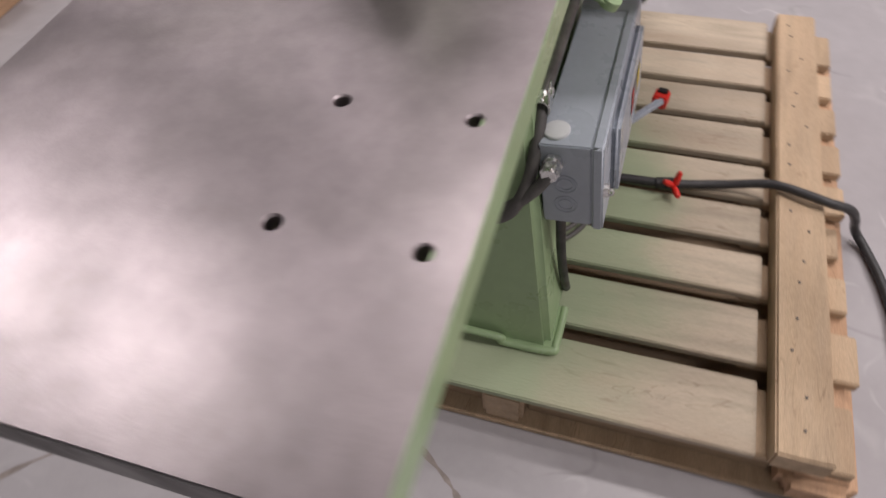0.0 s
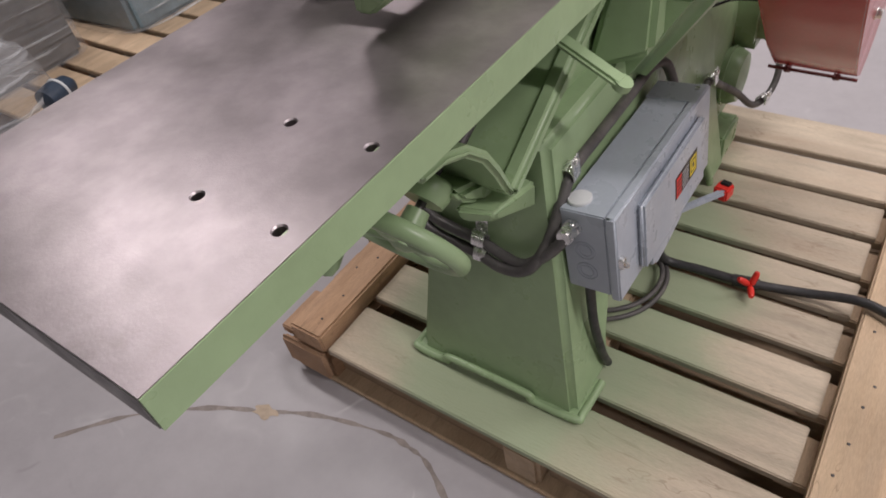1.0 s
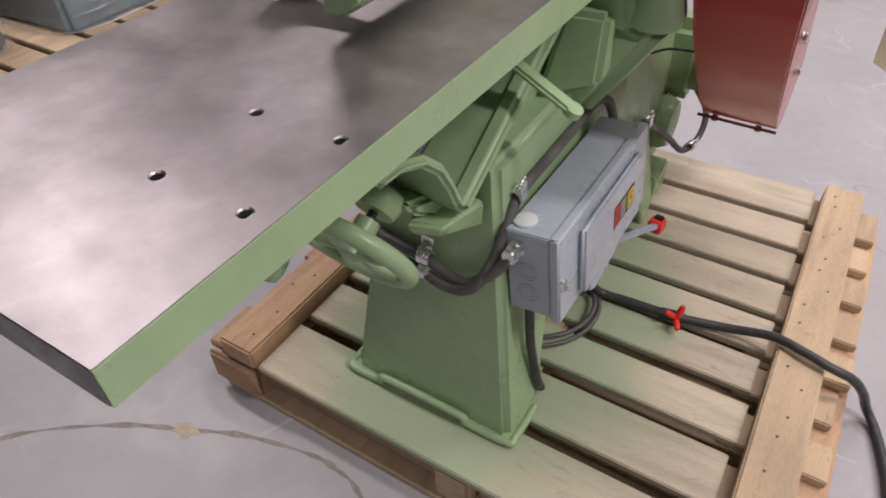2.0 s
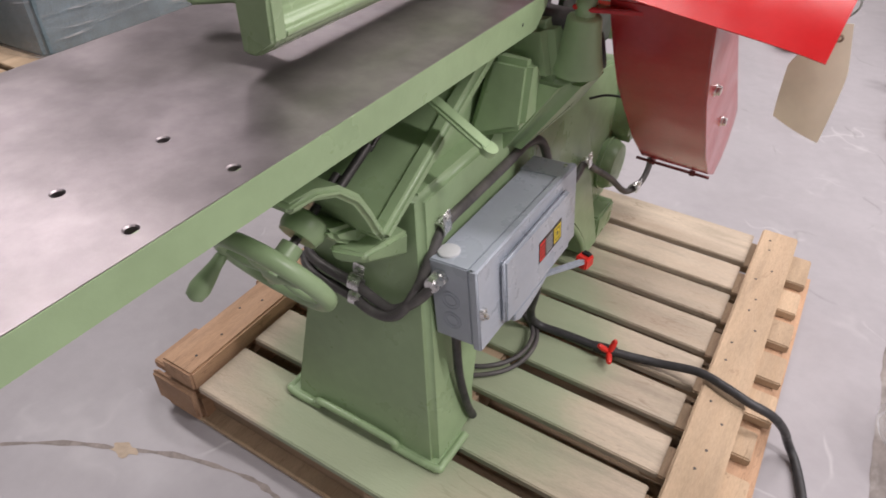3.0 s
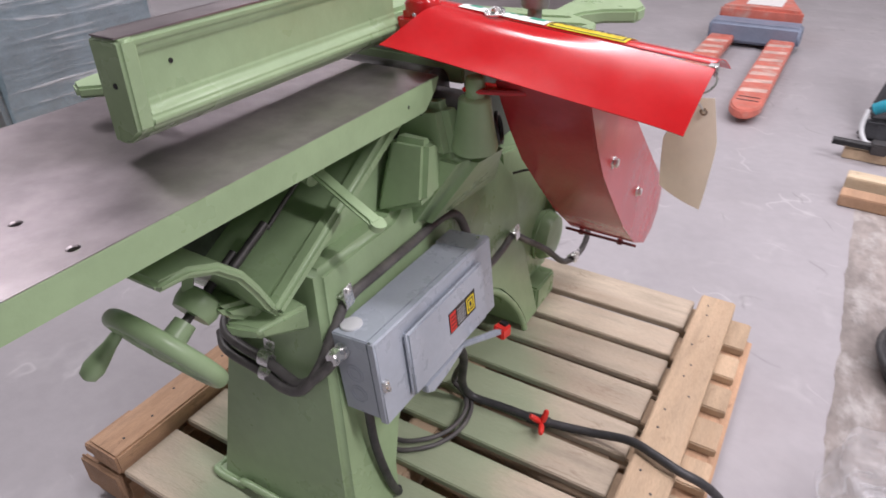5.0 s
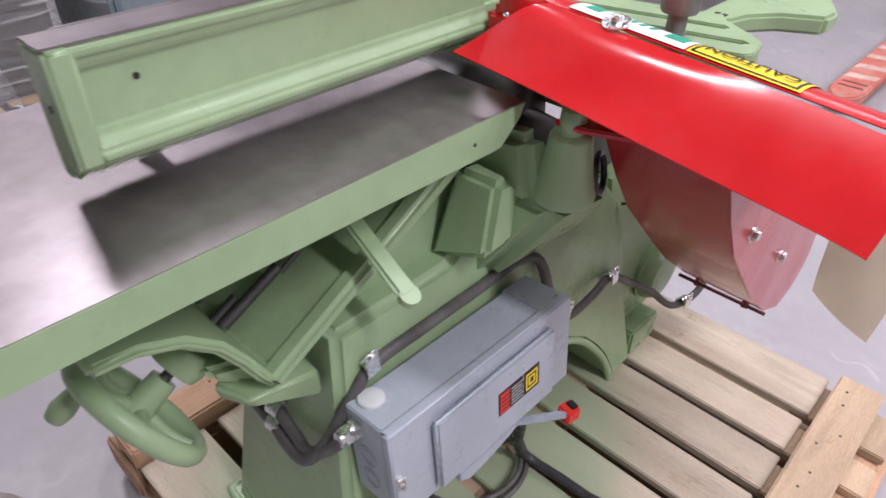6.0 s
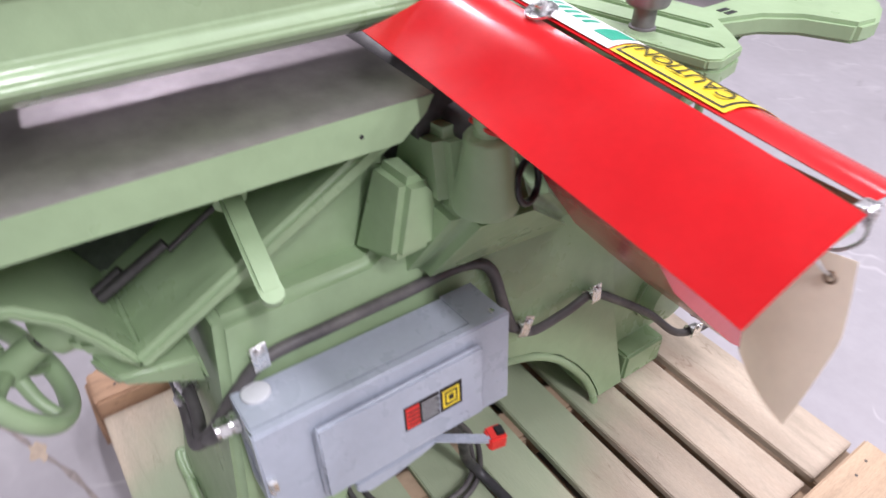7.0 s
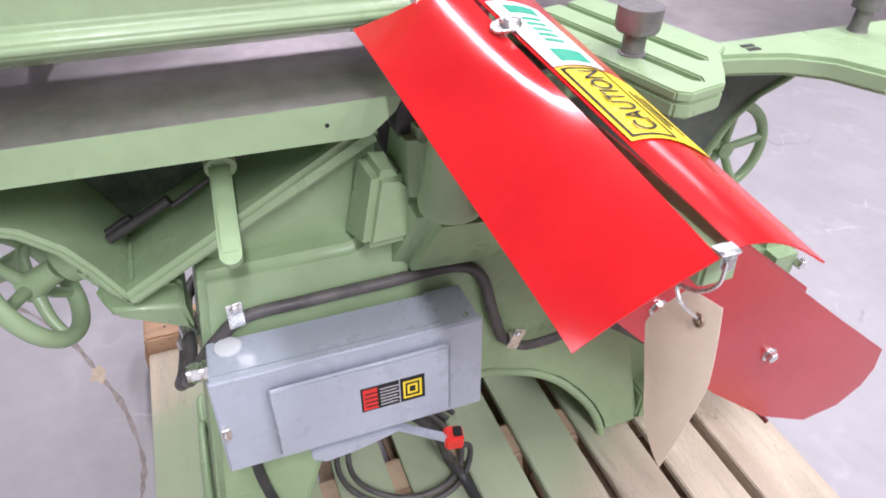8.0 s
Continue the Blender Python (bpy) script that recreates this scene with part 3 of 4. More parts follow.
# Elevating screw, bracket and handwheel.
AX = Vector((0, -0.875, -0.484))
WC = Vector((0.043, 0.508, 0.664))
WM = axis_pose(WC, AX)
part("elevating_screw", tube([WC - AX * 0.02, WC - AX * 0.17], 0.007, 12, smooth=False), DARK_IRON, jointer)
bracket = part("screw_bracket", merge(lathe([(0.03, -0.012), (0.034, 0.0), (0.034, 0.018), (0.028, 0.024)], 24, axis_pose(WC - AX * 0.07, -AX)),
               hexa([(0.015, 0.585, 0.685), (0.095, 0.585, 0.685), (0.105, 0.70, 0.60), (0.005, 0.70, 0.60)], [(0.02, 0.575, 0.71), (0.09, 0.575, 0.71), (0.10, 0.70, 0.67), (0.01, 0.70, 0.67)], 0.008)), GREEN, jointer)
part("bracket_wing", hexa([(0.078, 0.590, 0.640), (0.120, 0.612, 0.640), (0.135, 0.705, 0.600), (0.07, 0.705, 0.600)], [(0.070, 0.585, 0.668), (0.126, 0.606, 0.662), (0.140, 0.700, 0.655), (0.07, 0.700, 0.665)], 0.006, 3), GREEN, bracket)
part("lock_bolt", lathe([(0.011, 0), (0.011, 0.022)], 4, axis_pose(WC - AX * 0.082 + Vector((-0.005, -0.012, 0.026)), (0, 0.3, 1))), GREEN, bracket)
wheel = part("handwheel", torus(0.086, 0.0115, WM @ Matrix.Diagonal((1, 1, 1.15, 1)), 48, 14), GREEN, jointer)
part("hub", lathe([(0.017, -0.045), (0.019, -0.012), (0.021, -0.006), (0.021, 0.008), (0.011, 0.014)], 24, WM), GREEN, wheel)
for k in range(5):
    a = math.radians(20 + 72 * k)
    d = Vector((math.cos(a), math.sin(a), 0))
    part("spoke", tube([WM @ (d * 0.018), WM @ (d * 0.05 + Vector((0, 0, 0.004))), WM @ (d * 0.08)], lambda t: 0.0095 - 0.002 * t, 10), GREEN, wheel)
HP = WC + Vector((-0.085, -0.006, 0.011))
part("crank_handle", lathe([(0.006, -0.008), (0.006, 0.006), (0.009, 0.014), (0.010, 0.03), (0.0145, 0.055), (0.0165, 0.07), (0.013, 0.085), (0.004, 0.090)], 20, axis_pose(HP, (-0.016, -0.072, -0.060))), GREEN, wheel)

# Clamp lever and rods under the table.
part("clamp_lever", merge(hexa([(0.232, 0.760, 0.785), (0.232, 0.786, 0.785), (0.10, 0.796, 0.846), (0.10, 0.770, 0.846)], [(0.234, 0.760, 0.796), (0.234, 0.786, 0.796), (0.10, 0.796, 0.858), (0.10, 0.770, 0.858)], 0.004),
      lathe([(0.013, -0.006), (0.013, 0.005)], 20, axis_pose((0.231, 0.773, 0.791), (0.43, 0, 0.9))), lathe([(0.02, -0.02), (0.02, 0.022), (0.014, 0.026)], 20, axis_pose((0.09, 0.783, 0.845), (1, 0, -0.3)))), GREEN, jointer)
part("guide_rod", tube([(0.058, 0.625, 0.728), (0.062, 0.71, 0.776)], 0.0075, 12, smooth=False), DARK_IRON, jointer)
part("guide_rod", tube([(0.062, 0.712, 0.765), (0.062, 0.82, 0.83)], 0.004, 10, smooth=False), DARK_IRON, jointer)

# Fence.
FZ0, FZ1, FY0, FY1 = 0.972, 1.100, 0.527, 1.068
SECTION = [(0.042, FZ0 + 0.0), (0.058, FZ0), (0.088, FZ0 + 0.020), (0.090, FZ0 + 0.034), (0.081, FZ0 + 0.042), (0.076, FZ0 + 0.049), (0.076, FZ1 - 0.030), (0.078, FZ1 - 0.022), (0.086, FZ1 - 0.016), (0.086, FZ1 - 0.0022), (0.042, FZ1 - 0.0022)]
fence = part("fence", prism(SECTION, "y", FY0 + 0.018, FY1, 0.0045, 3), GREEN, jointer, angle=75)
part("fence_end", prism([(0.0355, FZ0), (0.058, FZ0), (0.088, FZ0 + 0.02), (0.090, FZ1 - 0.0022), (0.0355, FZ1 - 0.0022)], "y", FY0, FY0 + 0.024, 0.004, 3), GREEN, fence, angle=75)
part("fence_top", box(0.042, 0.084, FY0, FY1, FZ1 - 0.002, FZ1, 0.0005), STEEL, fence, "bare machined top edge")
part("fence_face", box(0.036, 0.0418, FY0 + 0.0245, FY1, FZ0, FZ1, 0.001), STEEL, fence, "bare ground fence face")
part("set_screw", lathe([(0.0032, -0.001), (0.003, 0.001)], 12, axis_pose((0.0765, 0.598, 1.058), (1, 0, 0))), BLACK, fence)
part("set_screw", lathe([(0.0036, -0.001), (0.0034, 0.001)], 12, axis_pose((0.066, FY0 - 0.0002, 1.045), (0, -1, 0))), BLACK, fence)
ARM = [(0.036, 0.612), (0.036, 0.626), (-0.04, 0.634), (-0.10, 0.664), (-0.127, 0.652), (-0.13, 0.62), (-0.122, 0.585), (-0.095, 0.572), (-0.06, 0.606)]
part("fence_arm", prism(ARM, "z", TOP + 0.036, TOP + 0.052, 0.004), GREEN, fence)
part("fence_slide", box(-0.17, 0.036, 1.10, 1.25, TOP + 0.001, TOP + 0.06, 0.008), GREEN, fence)

# Outfeed side: slotted extension plate, post, casting and its handwheel.
outfeed = part("outfeed_table", box(LEFT, 0.20, 1.09, 2.0, TOP - 0.045, TOP - 0.003, 0.004), GREEN, jointer)
part("outfeed_surface", box(LEFT + 0.002, 0.198, 1.092, 1.998, TOP - 0.0028, TOP, 0.001), STEEL, outfeed)
def skewed(points):
    """Plan of the slotted plate: metres inward from its corner, turned with the guard."""
    return [(0.368 - 0.966 * a - 0.259 * b, 1.246 - 0.259 * a + 0.966 * b) for a, b in points]


END = [(0.008, 0), (-0.004, 0.012), (-0.007, 0.064), (0.012, 0.09), (0.031, 0.112), (0.05, 0.135), (0.06, 0.16)]
SLOTTED = [(0.28, 0)] + END + [(0.28, 0.16), (0.28, 0.107), (0.05, 0.107), (0.044, 0.100), (0.05, 0.093), (0.28, 0.093), (0.28, 0.054), (0.018, 0.054), (0.010, 0.047), (0.018, 0.040), (0.28, 0.040)]
ext = part("extension_plate", prism(skewed([(0.28, 0)] + END + [(0.28, 0.16)]), "z", TOP + 0.002, TOP + 0.0215, 0.003), GREEN, jointer)
part("slotted_top", prism(skewed(SLOTTED), "z", TOP + 0.022, TOP + 0.034, 0.002), GREEN, ext)
part("clamp_post", lathe([(0.016, 0), (0.016, 0.006), (0.0135, 0.007), (0.0135, 0.03), (0.024, 0.032), (0.026, 0.036), (0.026, 0.06)], 28, axis_pose((0.256, 1.258, TOP + 0.030), (0, 0, 1))), POST, ext)
RIM = [(1.70, 0.914), (1.686, 0.898), (1.651, 0.866), (1.596, 0.842), (1.556, 0.805), (1.529, 0.754), (1.515, 0.70)]
# The web's dark colour carries the shadow of the table above.
part("outfeed_web", prism([(1.20, 0.907)] + [(1.70, 0.907)] + RIM[1:] + [(1.20, 0.70)], "x", 0.14, 0.150, 0.002), WEB_SHADE, jointer, "green web under the outfeed table, darkened as shade")
part("web_rim", prism(RIM + inward(RIM, -0.008)[::-1], "x", 0.125, 0.158, 0.002), GREEN, jointer)
ARM2 = [(0.199, 1.37), (0.235, 1.375), (0.245, 1.40), (0.252, 1.44), (0.268, 1.50), (0.30, 1.545), (0.36, 1.58), (0.365, 1.62), (0.335, 1.69), (0.27, 1.74), (0.199, 1.76)]
part("outfeed_arm", prism(ARM2, "z", TOP - 0.022, TOP + 0.008, 0.006), GREEN, jointer)
part("clamp_post", lathe([(0.014, 0), (0.012, 0.006), (0.012, 0.03), (0.02, 0.032), (0.02, 0.05)], 24, axis_pose((0.225, 1.66, TOP + 0.008), (0, 0, 1))), POST, jointer)
for dx in (0, 0.012):
    part("arm_slot", box(0.222 + dx, 0.230 + dx, 1.455, 1.475, TOP + 0.0075, TOP + 0.0088, 0.0), BLACK, jointer)
W2 = axis_pose((0.045, 1.679, 0.670), (1, -0.05, 0.1))
wheel = part("handwheel", torus(0.088, 0.010, W2, 44, 12), GREEN, jointer)
part("hub", lathe([(0.014, -0.12), (0.016, -0.01), (0.016, 0.012), (0.008, 0.015)], 20, W2), GREEN, wheel)
for k in range(5):
    a = math.radians(10 + 72 * k)
    d = Vector((math.cos(a), math.sin(a), 0))
    part("spoke", tube([W2 @ (d * 0.012), W2 @ (d * 0.086)], 0.008, 8, smooth=False), GREEN, wheel)

# ---- the red cutter guard ----
guard = tagged(empty("cutter_guard", (0.35, 1.05, TOP)), "glossy red sheet-metal cutter guard with warning stickers", "guard")
TL, TRU, BR, TR = Vector((0.116, 0.961, 0.998)), Vector((0.165, 1.086, 1.041)), Vector((0.602, 0.988, 0.934)), Vector((0.611, 1.090, 0.997))


def guard_sheet(u, v):
    # Flat plate whose upper edge is rolled over.
    low, high = TL.lerp(BR, u), TRU.lerp(TR, u)
    p = low.lerp(high, v)
    roll = 0.010 * math.exp(-(u / 0.5) ** 4) * math.sin(v ** 2.2 * math.pi)
    return p + Vector((0, -0.5, 0.86)) * (roll + 0.0008 * math.sin(v * math.pi)) + Vector((0, 0, 0.0012)) * math.sin(7 * u + 3 * v) - Vector((0, -0.2, 1)) * 0.007 * u ** 8 * (1 - v) ** 2


part("guard_sheet", grid_sheet(guard_sheet, 24, 16, 0.0016), RED, guard)
N0, N1 = Vector((0.10, 1.092, 1.044)), Vector((0.606, 1.108, 0.997))
F0, F1 = Vector((0.10, 1.204, 1.008)), Vector((0.619, 1.190, 0.972))


def strip_sheet(u, v):
    """The guard's far slope: bent just past the ridge, then falling away."""
    p = N0.lerp(N1, u).lerp(F0.lerp(F1, u), v)
    return p + Vector((0, 0.35, 0.94)) * 0.010 * math.sin(min(1.0, v * 1.02) ** 0.8 * math.pi)


part("guard_cover", grid_sheet(strip_sheet, 24, 12, 0.0015), RED, guard, "curved red cover strip with stickers")
part("guard_bar", hexa([(0.10, 1.087, 0.962), (0.598, 1.095, 0.954), (0.598, 1.130, 0.954), (0.10, 1.135, 0.962)], [(0.10, 1.087, 0.990), (0.598, 1.093, 0.988), (0.598, 1.125, 0.986), (0.10, 1.135, 0.985)], 0.003), GREEN, guard, "grey-green bar under the red cover")
part("end_clip", merge(box(0.600, 0.613, 1.090, 1.108, 0.9965, 0.9995, 0.001, segments=1), box(0.607, 0.614, 1.094, 1.106, 0.981, 0.999, 0.003)), ZINC, guard, "crumpled bright metal clip")


def on_strip(name, u0, u1, v0, v1, material, lift, label="", cut=0.0):
    return part(name, grid_sheet(lambda u, v: strip_sheet(1.044 * u0 + 1.044 * (u1 - u0) * (u * (1 - cut * v * v) + 0.5 * cut * v * v), v0 + (v1 - v0) * v) + Vector((0, 0.35 * lift, 0.94 * lift)), 12, 10, 0.0002), material, guard, label)


on_strip("arrow_sticker", 0.16, 0.455, 0.02, 0.62, WHITE, 0.0018, "white sticker with green marks", cut=0.05)
for k in range(5):
    on_strip("sticker_mark", 0.245 + 0.025 * k, 0.258 + 0.025 * k, 0.20, 0.42, TEAL, 0.0024)
on_strip("sticker_mark", 0.185, 0.225, 0.14, 0.48, TEAL, 0.0024)
on_strip("sticker_mark", 0.39, 0.44, 0.14, 0.48, TEAL, 0.0024)
on_strip("caution_sticker", 0.46, 0.705, 0.02, 0.95, YELLOW, 0.0018, "yellow warning sticker with black lettering")
for u0, u1, v0, v1 in ((0.466, 0.697, 0.05, 0.075), (0.466, 0.697, 0.50, 0.525), (0.466, 0.472, 0.075, 0.50), (0.691, 0.697, 0.075, 0.50)):
    on_strip("sticker_mark", u0, u1, v0, v1, BLACK, 0.0024)
for k in range(3):
    on_strip("sticker_mark", 0.53, 0.66 - 0.02 * (k % 2), 0.60 + 0.09 * k, 0.635 + 0.09 * k, BLACK, 0.0024)
words = bpy.data.curves.new("caution", "FONT")
words.body, words.size, words.extrude, words.align_x, words.align_y = "CAUTION", 0.036, 0.0002, "CENTER", "CENTER"
shown = bpy.data.objects.new("caution", words)
scene.collection.objects.link(shown)
lettering = bpy.data.meshes.new_from_object(shown.evaluated_get(bpy.context.evaluated_depsgraph_get()))
bpy.data.objects.remove(shown)
lettering.materials.append(BLACK)
letters = new("sticker_lettering", lettering)
centre, along, across = strip_sheet(0.607, 0.29), strip_sheet(0.69, 0.29) - strip_sheet(0.55, 0.29), strip_sheet(0.607, 0.20) - strip_sheet(0.607, 0.40)
lx = -along.normalized()
lz = lx.cross(across).normalized()
letters.parent, letters.matrix_parent_inverse = guard, Matrix.Translation(-guard.location)
letters.matrix_basis = Matrix.Translation(centre + lz * 0.0032) @ Matrix((lx, lz.cross(lx), lz)).transposed().to_4x4() @ Matrix.Diagonal((0.67, 0.92, 1, 1))
part("guard_bracket", merge(box(0.085, 0.165, 1.05, 1.12, 0.985, 1.03, 0.012), lathe([(0.03, 0), (0.032, 0.02), (0.024, 0.03)], 24, axis_pose((0.12, 1.09, 1.02), (0, 0, 1)))), RED, guard)
bolt("guard_bolt", (0.258, 1.090, 1.038), (0.0, -0.25, 1), 0.007, 0.008, guard, washer=0.017)
bolt("guard_bolt", (0.142, 1.028, 1.032), (0, -0.4, 1), 0.004, 0.003, guard)

# ---- the chip chute ----
chute = tagged(empty("chip_chute", (0.43, 1.35, 0.6)), "faded red sheet-metal chip chute hanging under the guard", "chip chute")
PROFILE = [(1.042, 0.941), (1.062, 0.905), (1.107, 0.835), (1.167, 0.755), (1.248, 0.672), (1.37, 0.55), (1.507, 0.436)]
SIDE = PROFILE + [(1.62, 0.376), (1.69, 0.386), (1.725, 0.424), (1.732, 0.464), (1.72, 0.514), (1.55, 0.645), (1.348, 0.805), (1.187, 0.935), (1.137, 0.965)]
part("side_plate", prism(SIDE, "x", 0.446, 0.4495, 0.0), RED_OLD, chute, smooth=False)
part("side_plate", prism(SIDE, "x", 0.287, 0.2905, 0.0), RED_OLD, chute, smooth=False)
part("front_plate", prism(PROFILE + [(y + 0.0015, z + 0.002) for y, z in PROFILE[::-1]], "x", 0.291, 0.4455), RED_OLD, chute)
part("lip_rod", tube([(0.276, 1.501, 0.431), (0.452, 1.522, 0.418)], 0.004, 8, smooth=False), RUST, chute)
for f in (0.2, 0.75):
    p = Vector((0.276, 1.501, 0.431)).lerp(Vector((0.452, 1.522, 0.418)), f)
    part("rod_collar", tube([p, p + Vector((0.008, 0.006, -0.003))], 0.0075, 10, smooth=False), RUST, chute)
bolt("chute_bolt", (0.450, 1.217, 0.765), (1, 0, 0), 0.009, 0.010, chute, washer=0.012)
bolt("chute_bolt", (0.450, 1.449, 0.602), (1, 0, 0), 0.009, 0.010, chute, washer=0.012)

# ---- the paper tag ----
def tag_sheet(u, v):
    # Cut corners at the top, and a twist that turns the lower end aside.
    left = 0.594 - 0.040 * min(1.0, 0.12 + 2.1 * v)
    right = 0.618 + 0.016 * min(1.0, 2.5 * v)
    s = left + (right - left) * u - 0.594
    a = math.radians(-20 + 44 * v)
    x = 2 * u - 1
    return Vector((0.594 + s * math.cos(a), 1.097 - s * math.sin(a) + 0.006 * x * x * v, 0.949 - 0.162 * v - 0.012 * u * v))


tag = tagged(empty("paper_tag", (0.606, 1.097, 0.945)), "blank curled manila paper tag tied to the guard", "paper tag")
part("tag_sheet", grid_sheet(tag_sheet, 10, 16, 0.0005), PAPER, tag)
part("eyelet", torus(0.0045, 0.0015, axis_pose((0.606, 1.0975, 0.929), (-0.1, -1, 0.1)), 20, 8), BRASS, tag)
part("wire", tube([(0.606, 1.097, 0.931), (0.600, 1.083, 0.944), (0.592, 1.081, 0.957), (0.607, 1.086, 0.963), (0.616, 1.092, 0.976), (0.612, 1.097, 0.991)], 0.0017, 6), ZINC, tag, "twisted thin wire")

# ---- the disconnect switch on the machine's side ----
switch = tagged(empty("disconnect_switch", (0.20, 0.9, 0.5)), "grey steel electrical disconnect box with a red-tipped lever", "switch box")
# In the box's own axes: a along the machine, h up the leaning side, d outward.
BO = Vector((0.166, 0.714, 0.601))
BA, BH = Vector((0.015, 1, 0.004)).normalized(), Vector((-0.105, 0, 0.995)).normalized()
BD = BA.cross(BH).normalized()
BMX = Matrix((BD, BA * 0.968, BH)).transposed().to_4x4()
BMX.translation = BO


def sbox(d0, d1, a0, a1, h0, h1, r=0.0, segments=2):
    return box(d0, d1, a0, a1, h0, h1, r, BMX, segments)


def spt(d, a, h):
    return BMX @ Vector((d, a, h))


body_part = part("body", sbox(0.0, 0.073, 0.0, 0.390, -0.160, 0.0, 0.002), GREY, switch)
cover = part("cover", sbox(0.0735, 0.090, -0.003, 0.393, -0.166, 0.003, 0.003, 3), GREY, switch)
part("cover_panel", sbox(0.0895, 0.102, 0.068, 0.338, -0.156, -0.020, 0.0115, 5), GREY, cover, "raised pressed panel of the cover")
part("end_plate", sbox(-0.001, 0.088, 0.330, 0.3895, 0.0, 0.0018, 0.0006), GREY, body_part)
part("knockout_cap", lathe([(0.019, 0), (0.019, 0.003), (0.017, 0.005), (0.004, 0.0055)], 32, axis_pose(spt(0.020, 0.030, 0.0), BH)), GREY_LIGHT, body_part, "round light grey hole plug")
for h in (-0.075, -0.118):
    for r in (0.017, 0.011):
        part("knockout_ring", torus(r, 0.0009, axis_pose(spt(0.035, -0.0004, h), -BA), 28, 6), GREY, body_part)
part("latch", merge(torus(0.006, 0.0018, axis_pose(spt(0.098, 0.004, -0.085), (0.2, 1, 0)), 16, 6), sbox(0.088, 0.097, 0.0, 0.012, -0.095, -0.075, 0.001)), ZINC, cover)
part("cover_screw", lathe([(0.004, 0), (0.004, 0.003)], 12, axis_pose(spt(0.075, 0.37, 0.004), BH)), ZINC, cover)
part("label_back", sbox(0.1015, 0.1024, 0.1960, 0.2540, -0.106, -0.061, 0.0), BLACK, cover, "black rating label")
part("label_black", sbox(0.1024, 0.1028, 0.1980, 0.2480, -0.104, -0.063, 0.0), BLACK, cover)
part("label_red", sbox(0.1028, 0.1032, 0.1990, 0.2210, -0.103, -0.064, 0.0), RED_PLASTIC, cover)
part("label_border", sbox(0.1015, 0.1026, 0.2560, 0.294, -0.106, -0.061, 0.0), BLACK, cover)
part("label_yellow", sbox(0.1026, 0.1030, 0.2580, 0.2900, -0.103, -0.064, 0.0), BLACK, cover)
def ring(a0, a1, h0, h1, w):
    return [sbox(0.1030, 0.1033, a0, a1, h1 - w, h1), sbox(0.1030, 0.1033, a0, a1, h0, h0 + w), sbox(0.1030, 0.1033, a0, a0 + w, h0 + w, h1 - w), sbox(0.1030, 0.1033, a1 - w, a1, h0 + w, h1 - w)]


part("label_square", merge(*ring(0.2600, 0.2890, -0.100, -0.067, 0.0035), *ring(0.2665, 0.2825, -0.0925, -0.0745, 0.0035)), YELLOW, cover)
for k in range(6):
    part("label_line", sbox(0.1028, 0.1031, 0.2250, 0.254 - 0.003 * (k % 2), -0.070 - 0.006 * k, -0.0685 - 0.006 * k), GREY_LIGHT, cover)
for k in range(4):
    part("label_line", sbox(0.1032, 0.1034, 0.2020, 0.227 - 0.003 * (k % 3), -0.074 - 0.008 * k, -0.0715 - 0.008 * k), BLACK, cover)
part("operating_lever", merge(prism([(0.115, -0.168), (0.235, -0.168), (0.262, -0.170), (0.235, -0.180), (0.18, -0.192), (0.135, -0.196), (0.115, -0.185)], "x", 0.078, 0.094, 0.002),
     hexa([(0.080, 0.255, -0.176), (0.092, 0.248, -0.176), (0.149, 0.312, -0.167), (0.139, 0.320, -0.167)], [(0.080, 0.255, -0.168), (0.092, 0.248, -0.168), (0.149, 0.312, -0.157), (0.139, 0.320, -0.157)], 0.002)), GREY, switch, "grey pressed-steel operating lever").data.transform(BMX)
grip = part("lever_grip", box(-0.013, 0.013, -0.014, 0.014, -0.013, 0.013, 0.003, Matrix.Translation(spt(0.140, 0.325, -0.168)) @ pose(0, 0, 0, 0, 0, -12)), RED_PLASTIC, switch, "red plastic grip")
part("grip_cap", box(-0.0085, 0.0085, -0.0010, 0.012, 0.012, 0.0165, 0.0015, Matrix.Translation(spt(0.140, 0.325, -0.168)) @ pose(0, 0, 0, 0, 0, -12)), BLACK, grip, "black plastic cap")

# ---- conduit, glands and straps ----
GL = spt(0.020, -0.010, -0.030)
conduit = tagged(empty("flexible_conduit", GL), "dark grey flexible conduit clipped to the machine", "conduit")
part("conduit_run", tube([GL + Vector((0.0, -0.012, -0.004)), (0.165, 0.680, 0.535), (0.125, 0.672, 0.500), (0.085, 0.680, 0.492), (0.034, 0.684, 0.505), (-0.015, 0.684, 0.512), (-0.075, 0.697, 0.515), (-0.11, 0.742, 0.52), (-0.10, 0.812, 0.52)], 0.0095), CONDUIT, conduit)
part("conduit_run", tube([(-0.11, 0.712, 0.49), (-0.06, 0.680, 0.492), (0.03, 0.674, 0.485), (0.085, 0.667, 0.478), (0.135, 0.664, 0.500), (0.158, 0.690, 0.545), (0.162, 0.727, 0.595), (0.160, 0.772, 0.628), (0.160, 0.862, 0.632), (0.161, 0.982, 0.634), (0.160, 1.082, 0.634), (0.172, 1.127, 0.615), (0.19, 1.147, 0.54), (0.198, 1.162, 0.49)], 0.0095), CONDUIT, conduit)
